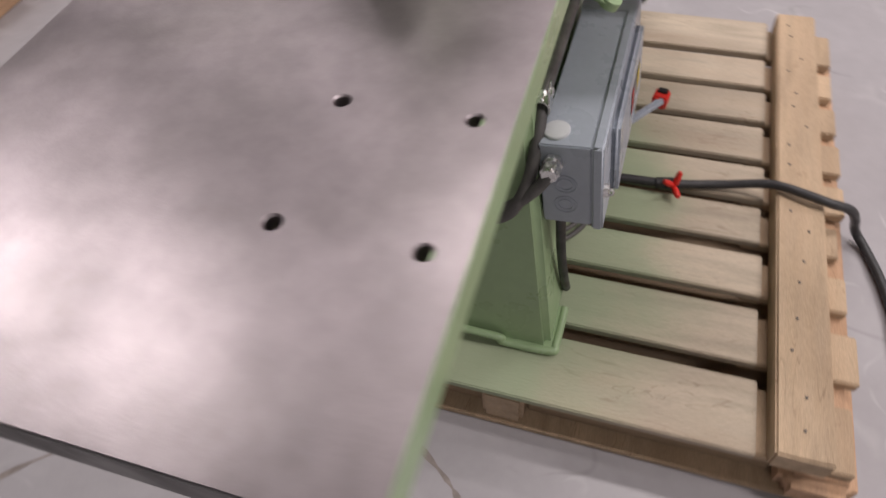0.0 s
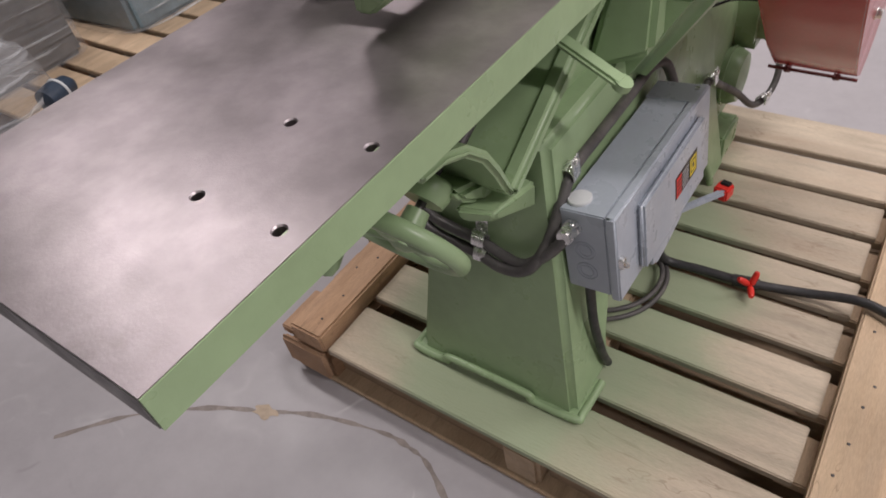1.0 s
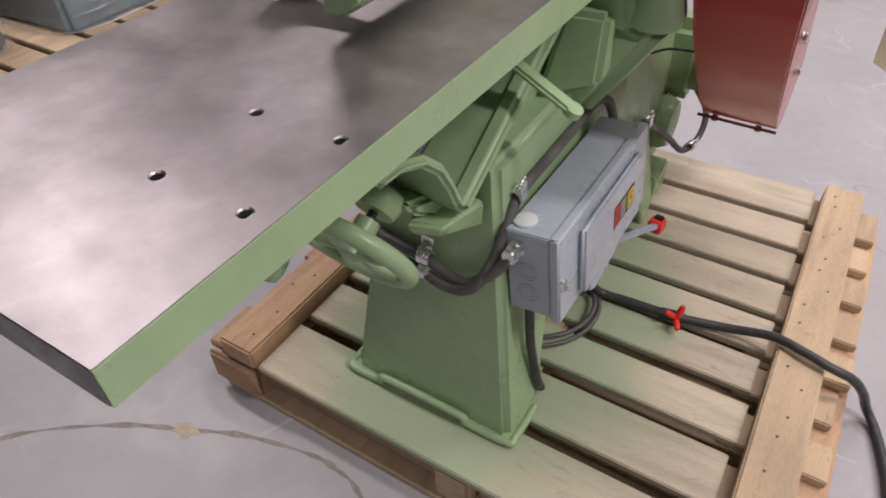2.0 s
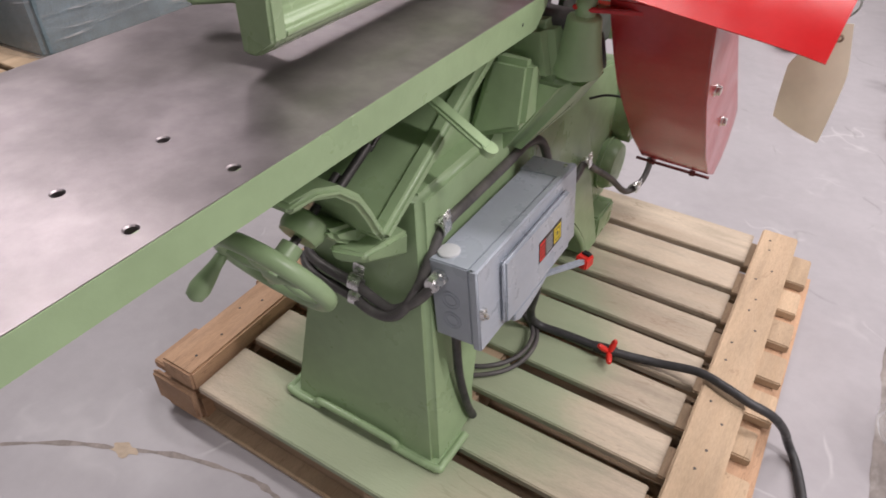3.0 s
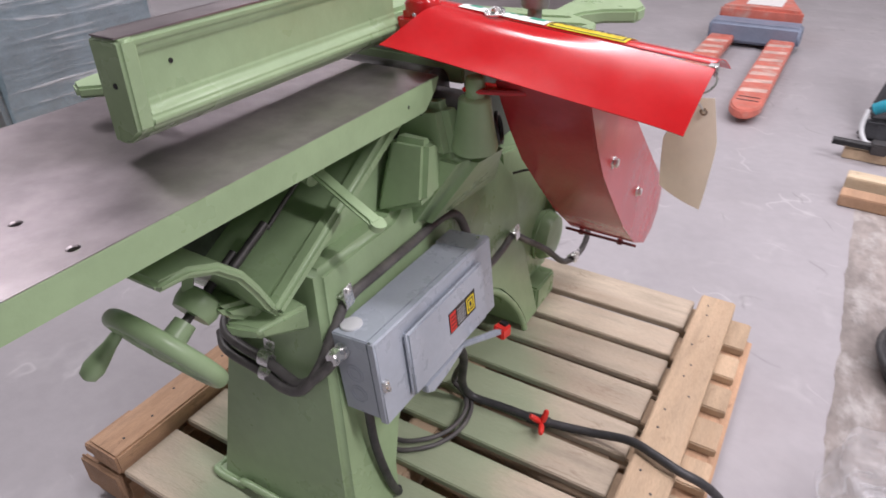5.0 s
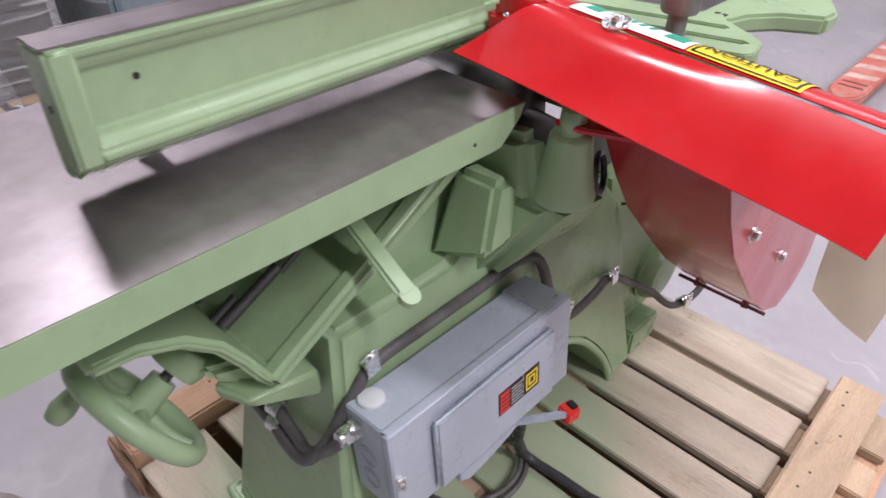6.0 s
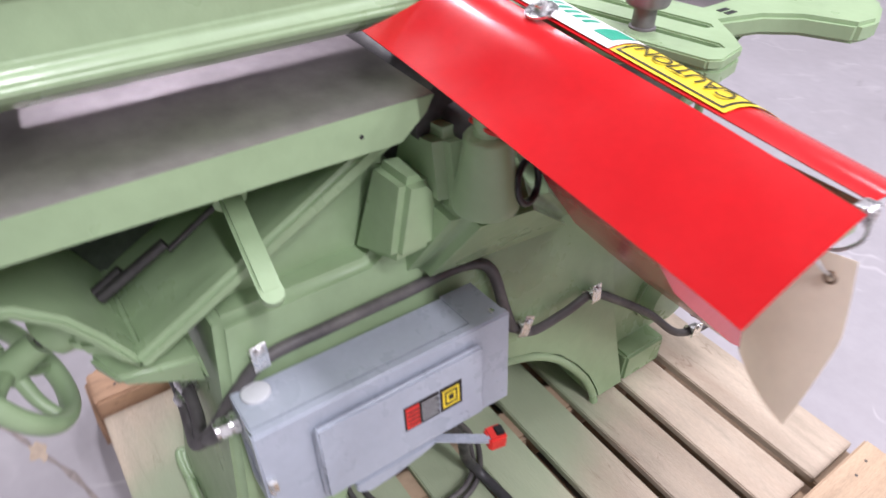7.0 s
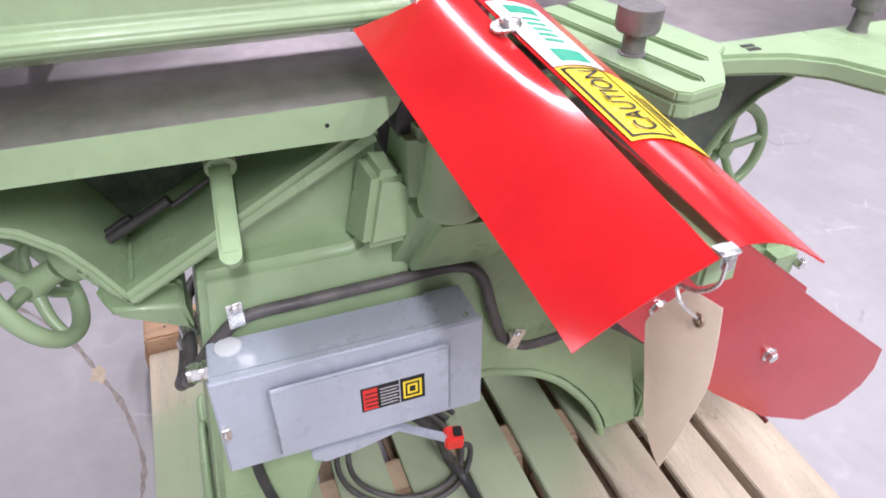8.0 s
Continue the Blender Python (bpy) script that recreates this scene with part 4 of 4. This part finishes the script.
part("conduit_run", tube([(0.198, 1.162, 0.49), (0.20, 1.212, 0.455), (0.198, 1.292, 0.455), (0.192, 1.362, 0.455), (0.195, 1.442, 0.40), (0.215, 1.532, 0.33), (0.245, 1.612, 0.255), (0.265, 1.692, 0.26), (0.26, 1.742, 0.31), (0.22, 1.732, 0.38)], 0.0085), CONDUIT, conduit)
part("gland", merge(*[lathe([(r, 0), (r, h)], n, axis_pose(GL + BA * (0.009 - o), -BA)) for r, h, n, o in ((0.0155, 0.008, 6, 0.0), (0.0125, 0.006, 24, 0.008), (0.0145, 0.012, 6, 0.013), (0.0115, 0.005, 24, 0.025))]), ZINC, conduit, "zinc-plated cable gland")


def strap(at, way, up, parent):
    m = Matrix.Translation(at) @ Matrix((Vector(way).cross(Vector(up)).normalized(), Vector(way).normalized(), Vector(up).normalized())).transposed().to_4x4()
    bm = bmesh.new()
    prev = None
    for k in range(13):
        a = math.radians(-30 + 20 * k)
        row = [bm.verts.new((r * math.cos(a), y, r * math.sin(a))) for r, y in ((0.0105, -0.008), (0.0125, -0.008), (0.0125, 0.008), (0.0105, 0.008))]
        if prev:
            for i in range(4):
                bm.faces.new((prev[i], prev[(i + 1) % 4], row[(i + 1) % 4], row[i]))
        prev = row
    bm2 = merge(bm, box(0.0108, 0.0125, -0.008, 0.008, -0.002, 0.026, 0.0006), lathe([(0.005, 0), (0.005, 0.003), (0.003, 0.0045)], 12, axis_pose((0.0122, 0, 0.018), (1, 0, 0))))
    bm2.transform(m @ Matrix.Diagonal((1.1, 1.35, 1.25, 1)))
    return part("strap", bm2, ZINC, parent, "zinc-plated pipe strap")


strap((0.160, 0.762, 0.630), (0, 1, 0.15), (-0.12, 0, 1), conduit)
strap((0.034, 0.684, 0.508), (-1, -0.2, 0.3), (0, 0.15, 1), conduit)
strap((0.04, 0.676, 0.484), (-1, -0.2, 0.2), (0, 0.15, 1), conduit)
strap((0.194, 1.357, 0.456), (0, 1, 0), (-0.14, 0, 1), conduit)
strap((0.200, 1.177, 0.478), (0, 1, -0.5), (-0.14, 0.5, 1), conduit)
strap((0.256, 1.645, 0.252), (0.2, 1, 0), (0, 0, 1), conduit)

# ---- power cable ----
cable = tagged(empty("power_cable", (0.4, 1.09, DECK)), "black rubber power cable spliced with red wire connectors", "power cable")
part("cable_run", tube([spt(0.05, 0.26, -0.158), (0.235, 1.035, 0.34), (0.215, 1.070, 0.22), (0.225, 1.098, 0.160), (0.30, 1.109, 0.153), (0.40, 1.115, 0.153), (0.50, 1.133, 0.156), (0.59, 1.130, 0.182), (0.65, 1.110, 0.1905), (0.70, 1.097, 0.188), (0.748, 1.110, 0.165), (0.785, 1.150, 0.10), (0.812, 1.175, 0.035), (0.838, 1.150, 0.0125), (0.862, 1.075, 0.0125), (0.88, 0.985, 0.0125), (0.89, 0.865, 0.0125), (0.95, 0.615, 0.0125), (1.1, 0.315, 0.0125)], 0.0098), RUBBER, cable)
for at, way in (((0.404, 1.103, 0.168), (0.15, 0.35, 1.0)), ((0.396, 1.099, 0.166), (-0.7, -0.5, 0.75)), ((0.404, 1.095, 0.160), (0.35, -1.0, 0.1))):
    part("wire_connector", lathe([(0.0045, -0.004), (0.0065, 0.0), (0.0072, 0.012), (0.0062, 0.024), (0.004, 0.028)], 14, axis_pose(at, way)), RED_PLASTIC, cable, "red plastic wire connector")
part("splice_sleeve", tube([(0.365, 1.109, 0.154), (0.395, 1.113, 0.156), (0.415, 1.115, 0.155)], 0.0125, 14), RUBBER, cable)
loop = tagged(empty("coiled_cord", (0.18, 0.95, DECK)), "grey cords looped under the switch box", "cord")
for r, dz, cx in ((0.128, 0.0, 0.118), (0.108, 0.011, 0.128)):
    pts = [(cx + r * math.cos(a) + 0.004 * math.sin(3 * a), 1.015 + r * 1.05 * math.sin(a), DECK + 0.006 + dz + 0.002 * math.sin(5 * a)) for a in [math.radians(-250 + 20 * k) for k in range(17)]]
    part("cord_loop", tube(pts + [(0.18, 1.10, 0.20 + dz), (0.215, 1.07, 0.30), spt(0.04, 0.27 + dz, -0.158)], 0.0055), CONDUIT, loop)
part("cord_end", tube([spt(0.02, 0.03, -0.158), (0.212, 0.745, 0.33), (0.222, 0.765, 0.22), (0.226, 0.785, 0.165), (0.215, 0.80, 0.150)], 0.0085), RUBBER, loop)

# ---- marks on the floor ----
ring = [(-0.85, 0.094), (-0.728, 0.228), (-0.57, 0.34), (-0.439, 0.403), (-0.316, 0.458), (-0.163, 0.496), (-0.09, 0.497), (-0.03, 0.484), (0.071, 0.422), (0.116, 0.381), (0.15, 0.33)]
RINGMARK = mat("brown rust line", (0.25, 0.215, 0.195), rough=0.6, vary=0.2, scale=30)
line = spline([(x, y, 0.0004) for x, y in ring], 6)
bm = bmesh.new()
prev = None
for i, p in enumerate(line):
    d = (line[min(i + 1, len(line) - 1)] - line[max(i - 1, 0)]).normalized()
    w = 0.0048 + 0.002 * math.sin(i * 1.7) + 0.0015 * math.sin(i * 0.6)
    row = [bm.verts.new(p + d.cross(Vector((0, 0, 1))) * k * w) for k in (-1, 1)]
    if prev:
        bm.faces.new((prev[0], prev[1], row[1], row[0]))
    prev = row
tagged(link("rust_ring", bm, RINGMARK, smooth=False), "thin brown rust ring stained on the concrete floor", "floor stain", kind="structure")
SPOT = mat("tan chip", (0.45, 0.36, 0.27), rough=0.7, vary=0.1, scale=40)
bm = bmesh.new()
verts = [bm.verts.new((-0.438 + (0.030 + 0.008 * math.sin(5 * a + 1)) * math.cos(a) * 1.0, 0.402 + (0.017 + 0.005 * math.sin(4 * a)) * math.sin(a) + 0.006 * math.cos(a), 0.0008)) for a in [k * math.tau / 22 for k in range(22)]]
bm.faces.new(verts)
tagged(link("floor_chip", bm, SPOT, smooth=False), "small tan chipped spot on the concrete floor", "floor stain", kind="structure")

# ---- wrapped machines on a pallet behind ----
back_pallet = tagged(empty("pallet", (-2.4, 1.6, 0)), "pine pallet carrying film-wrapped machines", "pallet")
for k in range(10):
    part("deck_board", box(-3.1, -1.86 + 0.012 * (k % 3), 0.80 + 0.17 * k, 0.94 + 0.17 * k, 0.115, 0.138, 0.003), WOOD_BEAM, back_pallet)
for x in (-3.05, -2.5, -1.96):
    part("stringer", box(x, x + 0.07, 0.80, 2.45, 0.0, 0.1145, 0.005), WOOD_RED, back_pallet)


def wrapped(name, x0, x1, y0, y1, z1, material, label, seed, cut=0.25):
    thing = tagged(empty(name, ((x0 + x1) / 2, (y0 + y1) / 2, 0.138)), label, "wrapped machine")
    r = random.Random(seed)
    c = cut * (x1 - x0)
    core = prism([(x0, y0 + c), (x0 + c, y0), (x1, y0 + 0.03), (x1, y1 - 0.05), (x1 - c, y1), (x0, y1)], "z", 0.139, z1, 0.02)
    part("machine_body", core, material, thing)
    part("machine_head", box(x0 + 0.1, x1 - 0.22, y0 + 0.12, y1 - 0.15, z1, z1 + 0.3, 0.03), material, thing)
    bm = bmesh.new()
    n, rows, rings = 64, 26, []
    for j in range(rows):
        z = 0.141 + (z1 + 0.06 - 0.141) * j / (rows - 1)
        row = []
        for i in range(n):
            a = i * math.tau / n
            q = 6.0
            rr = (abs(math.cos(a)) ** q + abs(math.sin(a)) ** q) ** (-1 / q)
            wob = 1.05 + 0.018 * noise.noise((4 * math.cos(a) + seed, 4 * math.sin(a), z * 9)) + 0.02 * noise.noise((2 * math.cos(a), 2 * math.sin(a) + seed, z * 3))
            row.append(bm.verts.new(((x0 + x1) / 2 + (x1 - x0) / 2 * rr * wob * math.cos(a), (y0 + y1) / 2 + (y1 - y0) / 2 * rr * wob * math.sin(a), z)))
        rings.append(row)
    for a, b in zip(rings, rings[1:]):
        for i in range(n):
            bm.faces.new((a[i], a[(i + 1) % n], b[(i + 1) % n], b[i]))
    part("stretch_film", bm, FILM, thing, "clear wrinkled stretch film", angle=180)
    return thing


wrapped("wrapped_machine", -3.0, -2.2, 1.40, 2.30, 0.95, BLUE_GREY, "blue-grey machine wrapped in clear stretch film", 3)
wrapped("wrapped_machine", -3.0, -2.32, 0.72, 1.28, 1.0, DUSK, "dark brown machine wrapped in clear stretch film", 8)
bag = bmesh.new()
bmesh.ops.create_icosphere(bag, subdivisions=4, radius=1)
for v in bag.verts:
    k = 1 + 0.16 * noise.noise(v.co * 2.1) + 0.07 * noise.noise(v.co * 6)
    v.co = Vector((v.co.x * 0.22 * k - 2.12, v.co.y * 0.25 * k + 0.72, max(0.0, 0.24 + v.co.z * 0.25 * k)))
tagged(link("plastic_bag", bag, FILM), "crumpled clear plastic bag on the floor beside the pallet", "plastic bag")
tool = tagged(empty("power_tool", (-1.98, 0.98, 0.14)), "dark blue power tool lying on the pallet edge", "tool")
part("tool_body", lathe([(0.02, 0), (0.045, 0.01), (0.05, 0.06), (0.04, 0.13), (0.02, 0.15)], 20, axis_pose((-1.97, 0.86, 0.190), (-0.3, 1, 0.0))), mat("navy plastic", (0.02, 0.035, 0.06), rough=0.4, vary=0.2, scale=20), tool)
part("tool_collar", torus(0.047, 0.006, axis_pose((-1.995, 0.94, 0.190), (-0.3, 1, 0.0)), 24, 8), GREY_LIGHT, tool)

# ---- the pallet jack beyond the machine ----
BARE = mat("scraped bare paint", (0.62, 0.42, 0.36), rough=0.6, vary=0.25, scale=12)
jack = tagged(empty("pallet_jack", (0.1, 4.6, 0)), "worn orange-red pallet jack with scraped forks", "pallet jack")
for cx in (-0.075, 0.315):
    half_w = 0.08
    outline = [(cx - half_w, 4.95), (cx - half_w, 3.52), (cx - half_w + 0.015, 3.46), (cx - half_w + 0.045, 3.41), (cx, 3.395), (cx + half_w - 0.045, 3.41), (cx + half_w - 0.015, 3.46), (cx + half_w, 3.52), (cx + half_w, 4.95)]
    fork = part("fork", prism(outline, "z", 0.035, 0.085, 0.008, 3), ORANGE_RED, jack)
    for y in (3.56, 3.62):
        part("fork_slot", box(cx - 0.055, cx + 0.055, y, y + 0.012, 0.0845, 0.0862, 0.0), BLACK, fork)
    part("fork_roller", lathe([(0.03, -0.04), (0.03, 0.04)], 20, axis_pose((cx, 3.6, 0.031), (1, 0, 0))), DARK_IRON, fork)
    for k in range(7):
        y = 3.70 + 0.17 * k + 0.02 * math.sin(5 * k + 9 * cx)
        part("scrape_mark", hexa([(cx - 0.072, y, 0.0847), (cx + 0.07, y + 0.03, 0.0847), (cx + 0.07, y + 0.09, 0.0847), (cx - 0.065, y + 0.07, 0.0847)],
             [(cx - 0.072, y, 0.0857), (cx + 0.07, y + 0.03, 0.0857), (cx + 0.07, y + 0.09, 0.0857), (cx - 0.065, y + 0.07, 0.0857)], 0.0), BARE, fork, "pale scraped patch")
part("cross_bar", box(-0.18, 0.42, 4.95, 5.15, 0.03, 0.17, 0.02, segments=3), mat("blue grey steel", (0.2, 0.24, 0.32), rough=0.5, vary=0.1), jack, "blue-grey steel cross bar")
part("tow_body", prism([(-0.16, 5.15), (0.40, 5.15), (0.25, 5.75), (-0.01, 5.75)], "z", 0.05, 0.24, 0.02), ORANGE_RED, jack)
part("tow_plate", box(0.0, 0.24, 5.25, 5.55, 0.2405, 0.2445, 0.001), WHITE, jack, "white data plate")
part("steer_wheel", lathe([(0.09, -0.03), (0.1, -0.02), (0.1, 0.02), (0.09, 0.03)], 28, axis_pose((0.12, 5.65, 0.1), (1, 0, 0))), DARK_IRON, jack)
part("tow_bar", tube([(0.12, 5.7, 0.2), (0.12, 5.85, 0.6), (0.12, 5.95, 1.15)], 0.02, 12), ORANGE_RED, jack)
jack.location = (0.2, 4.85, 0)

# ---- things along the shop's side ----
BARE_FLOOR = mat("worn bare concrete", (0.25, 0.222, 0.205), rough=0.75, vary=0.32, scale=3.0, fine=26, bump=0.25, bump_scale=40, stain=(0.60, 0.58, 0.56), stain_scale=11, stain_amount=0.6, stretch=(1.0, 0.55, 1.0))
bm = bmesh.new()
edge = [(0.985 + 0.012 * noise.noise((0.2, y * 7, 0.5)) + 0.006 * noise.noise((1.2, y * 31, 0.5)), y) for y in [0.5 + 0.03 * k for k in range(82)]]
rows = [[bm.verts.new((x, y, 0.0006)), bm.verts.new((1.95, y, 0.0006))] for x, y in edge]
for a, b in zip(rows, rows[1:]):
    bm.faces.new((a[0], a[1], b[1], b[0]))
tagged(link("floor_patch", bm, BARE_FLOOR, smooth=False), "strip of worn bare concrete with white plaster smears", "floor", kind="structure")
bag2 = bmesh.new()
bmesh.ops.create_icosphere(bag2, subdivisions=4, radius=1)
for v in bag2.verts:
    k = 1 + 0.2 * noise.noise(v.co * 2.3 + Vector((3, 0, 0))) + 0.08 * noise.noise(v.co * 7)
    v.co = Vector((v.co.x * 0.16 * k + 1.13, v.co.y * 0.16 * k + 1.33, max(0.001, 0.10 + v.co.z * 0.12 * k)))
tagged(link("plastic_bag", bag2, FILM), "crumpled clear plastic bag on the bare concrete", "plastic bag")
coil = tagged(empty("hose_coil", (1.25, 1.95, 0.0)), "coiled dark hose lying on the bare concrete", "hose")
part("hose", merge(*[torus(0.20 + 0.012 * k, 0.011, pose(1.30, 1.92 + 0.01 * k, 0.013 + 0.021 * k, 0, 0, 20 * k), 48, 8) for k in range(3)]), RUBBER, coil)
for y, x0, z, mtl, lab in ((2.93, 0.915, 0.0, WOOD_RED, "short reddish timber offcut on the floor"), (3.05, 0.925, 0.0, WOOD_PALE, "short pale timber offcut on the floor"), (3.46, 0.90, 0.0, WOOD_BEAM, "short pine timber offcut on the floor")):
    tagged(link("timber_offcut", box(x0, x0 + 0.6, y, y + 0.085, z + 0.001, z + 0.05 + (0.03 if mtl is WOOD_PALE else 0), 0.004, Matrix.Translation((x0, y, 0)) @ pose(0, 0, 0, 0, 0, -4) @ Matrix.Translation((-x0, -y, 0))), mtl), lab, "timber", "timber offcuts")
clampt = tagged(empty("clamp", (0.98, 3.5, 0.05)), "bar clamp with a black handle on a timber offcut", "clamp")
part("handle", tube([(0.845, 3.47, 0.075), (1.0, 3.46, 0.075)], 0.018, 12, smooth=False), BLACK, clampt)
part("jaw", box(1.0, 1.07, 3.42, 3.50, 0.0505, 0.10, 0.006), DARK_IRON, clampt)
part("bar", tube([(1.05, 3.46, 0.075), (1.5, 3.44, 0.06)], 0.007, 8, smooth=False), ZINC, clampt)
vac = tagged(empty("shop_vacuum", (1.25, 4.3, 0)), "dark floor machine with a turquoise grip and white hose", "floor machine")
part("nozzle", hexa([(0.93, 3.74, 0.0), (1.25, 3.70, 0.0), (1.35, 4.0, 0.0), (0.97, 3.86, 0.0)], [(0.96, 3.78, 0.10), (1.25, 3.74, 0.12), (1.33, 3.98, 0.12), (0.99, 3.86, 0.10)], 0.02), CHARCOAL, vac)
part("upright", hexa([(0.965, 3.83, 0.08), (1.2, 3.83, 0.08), (1.2, 3.93, 0.08), (0.965, 3.93, 0.08)], [(1.22, 4.6, 0.85), (1.42, 4.6, 0.85), (1.42, 4.7, 0.85), (1.22, 4.7, 0.85)], 0.02), CHARCOAL, vac, "black sloping upright")
part("grip", tube([(0.985, 3.76, 0.155), (1.06, 3.74, 0.20), (1.16, 3.73, 0.20), (1.3, 3.74, 0.15)], 0.028, 14), TEALBLUE, vac, "turquoise plastic grip")
part("white_hose", tube([(0.96, 3.75, 0.15), (0.955, 3.70, 0.07), (1.0, 3.64, 0.02), (1.12, 3.60, 0.016)], 0.012, 10), GREY_LIGHT, vac)
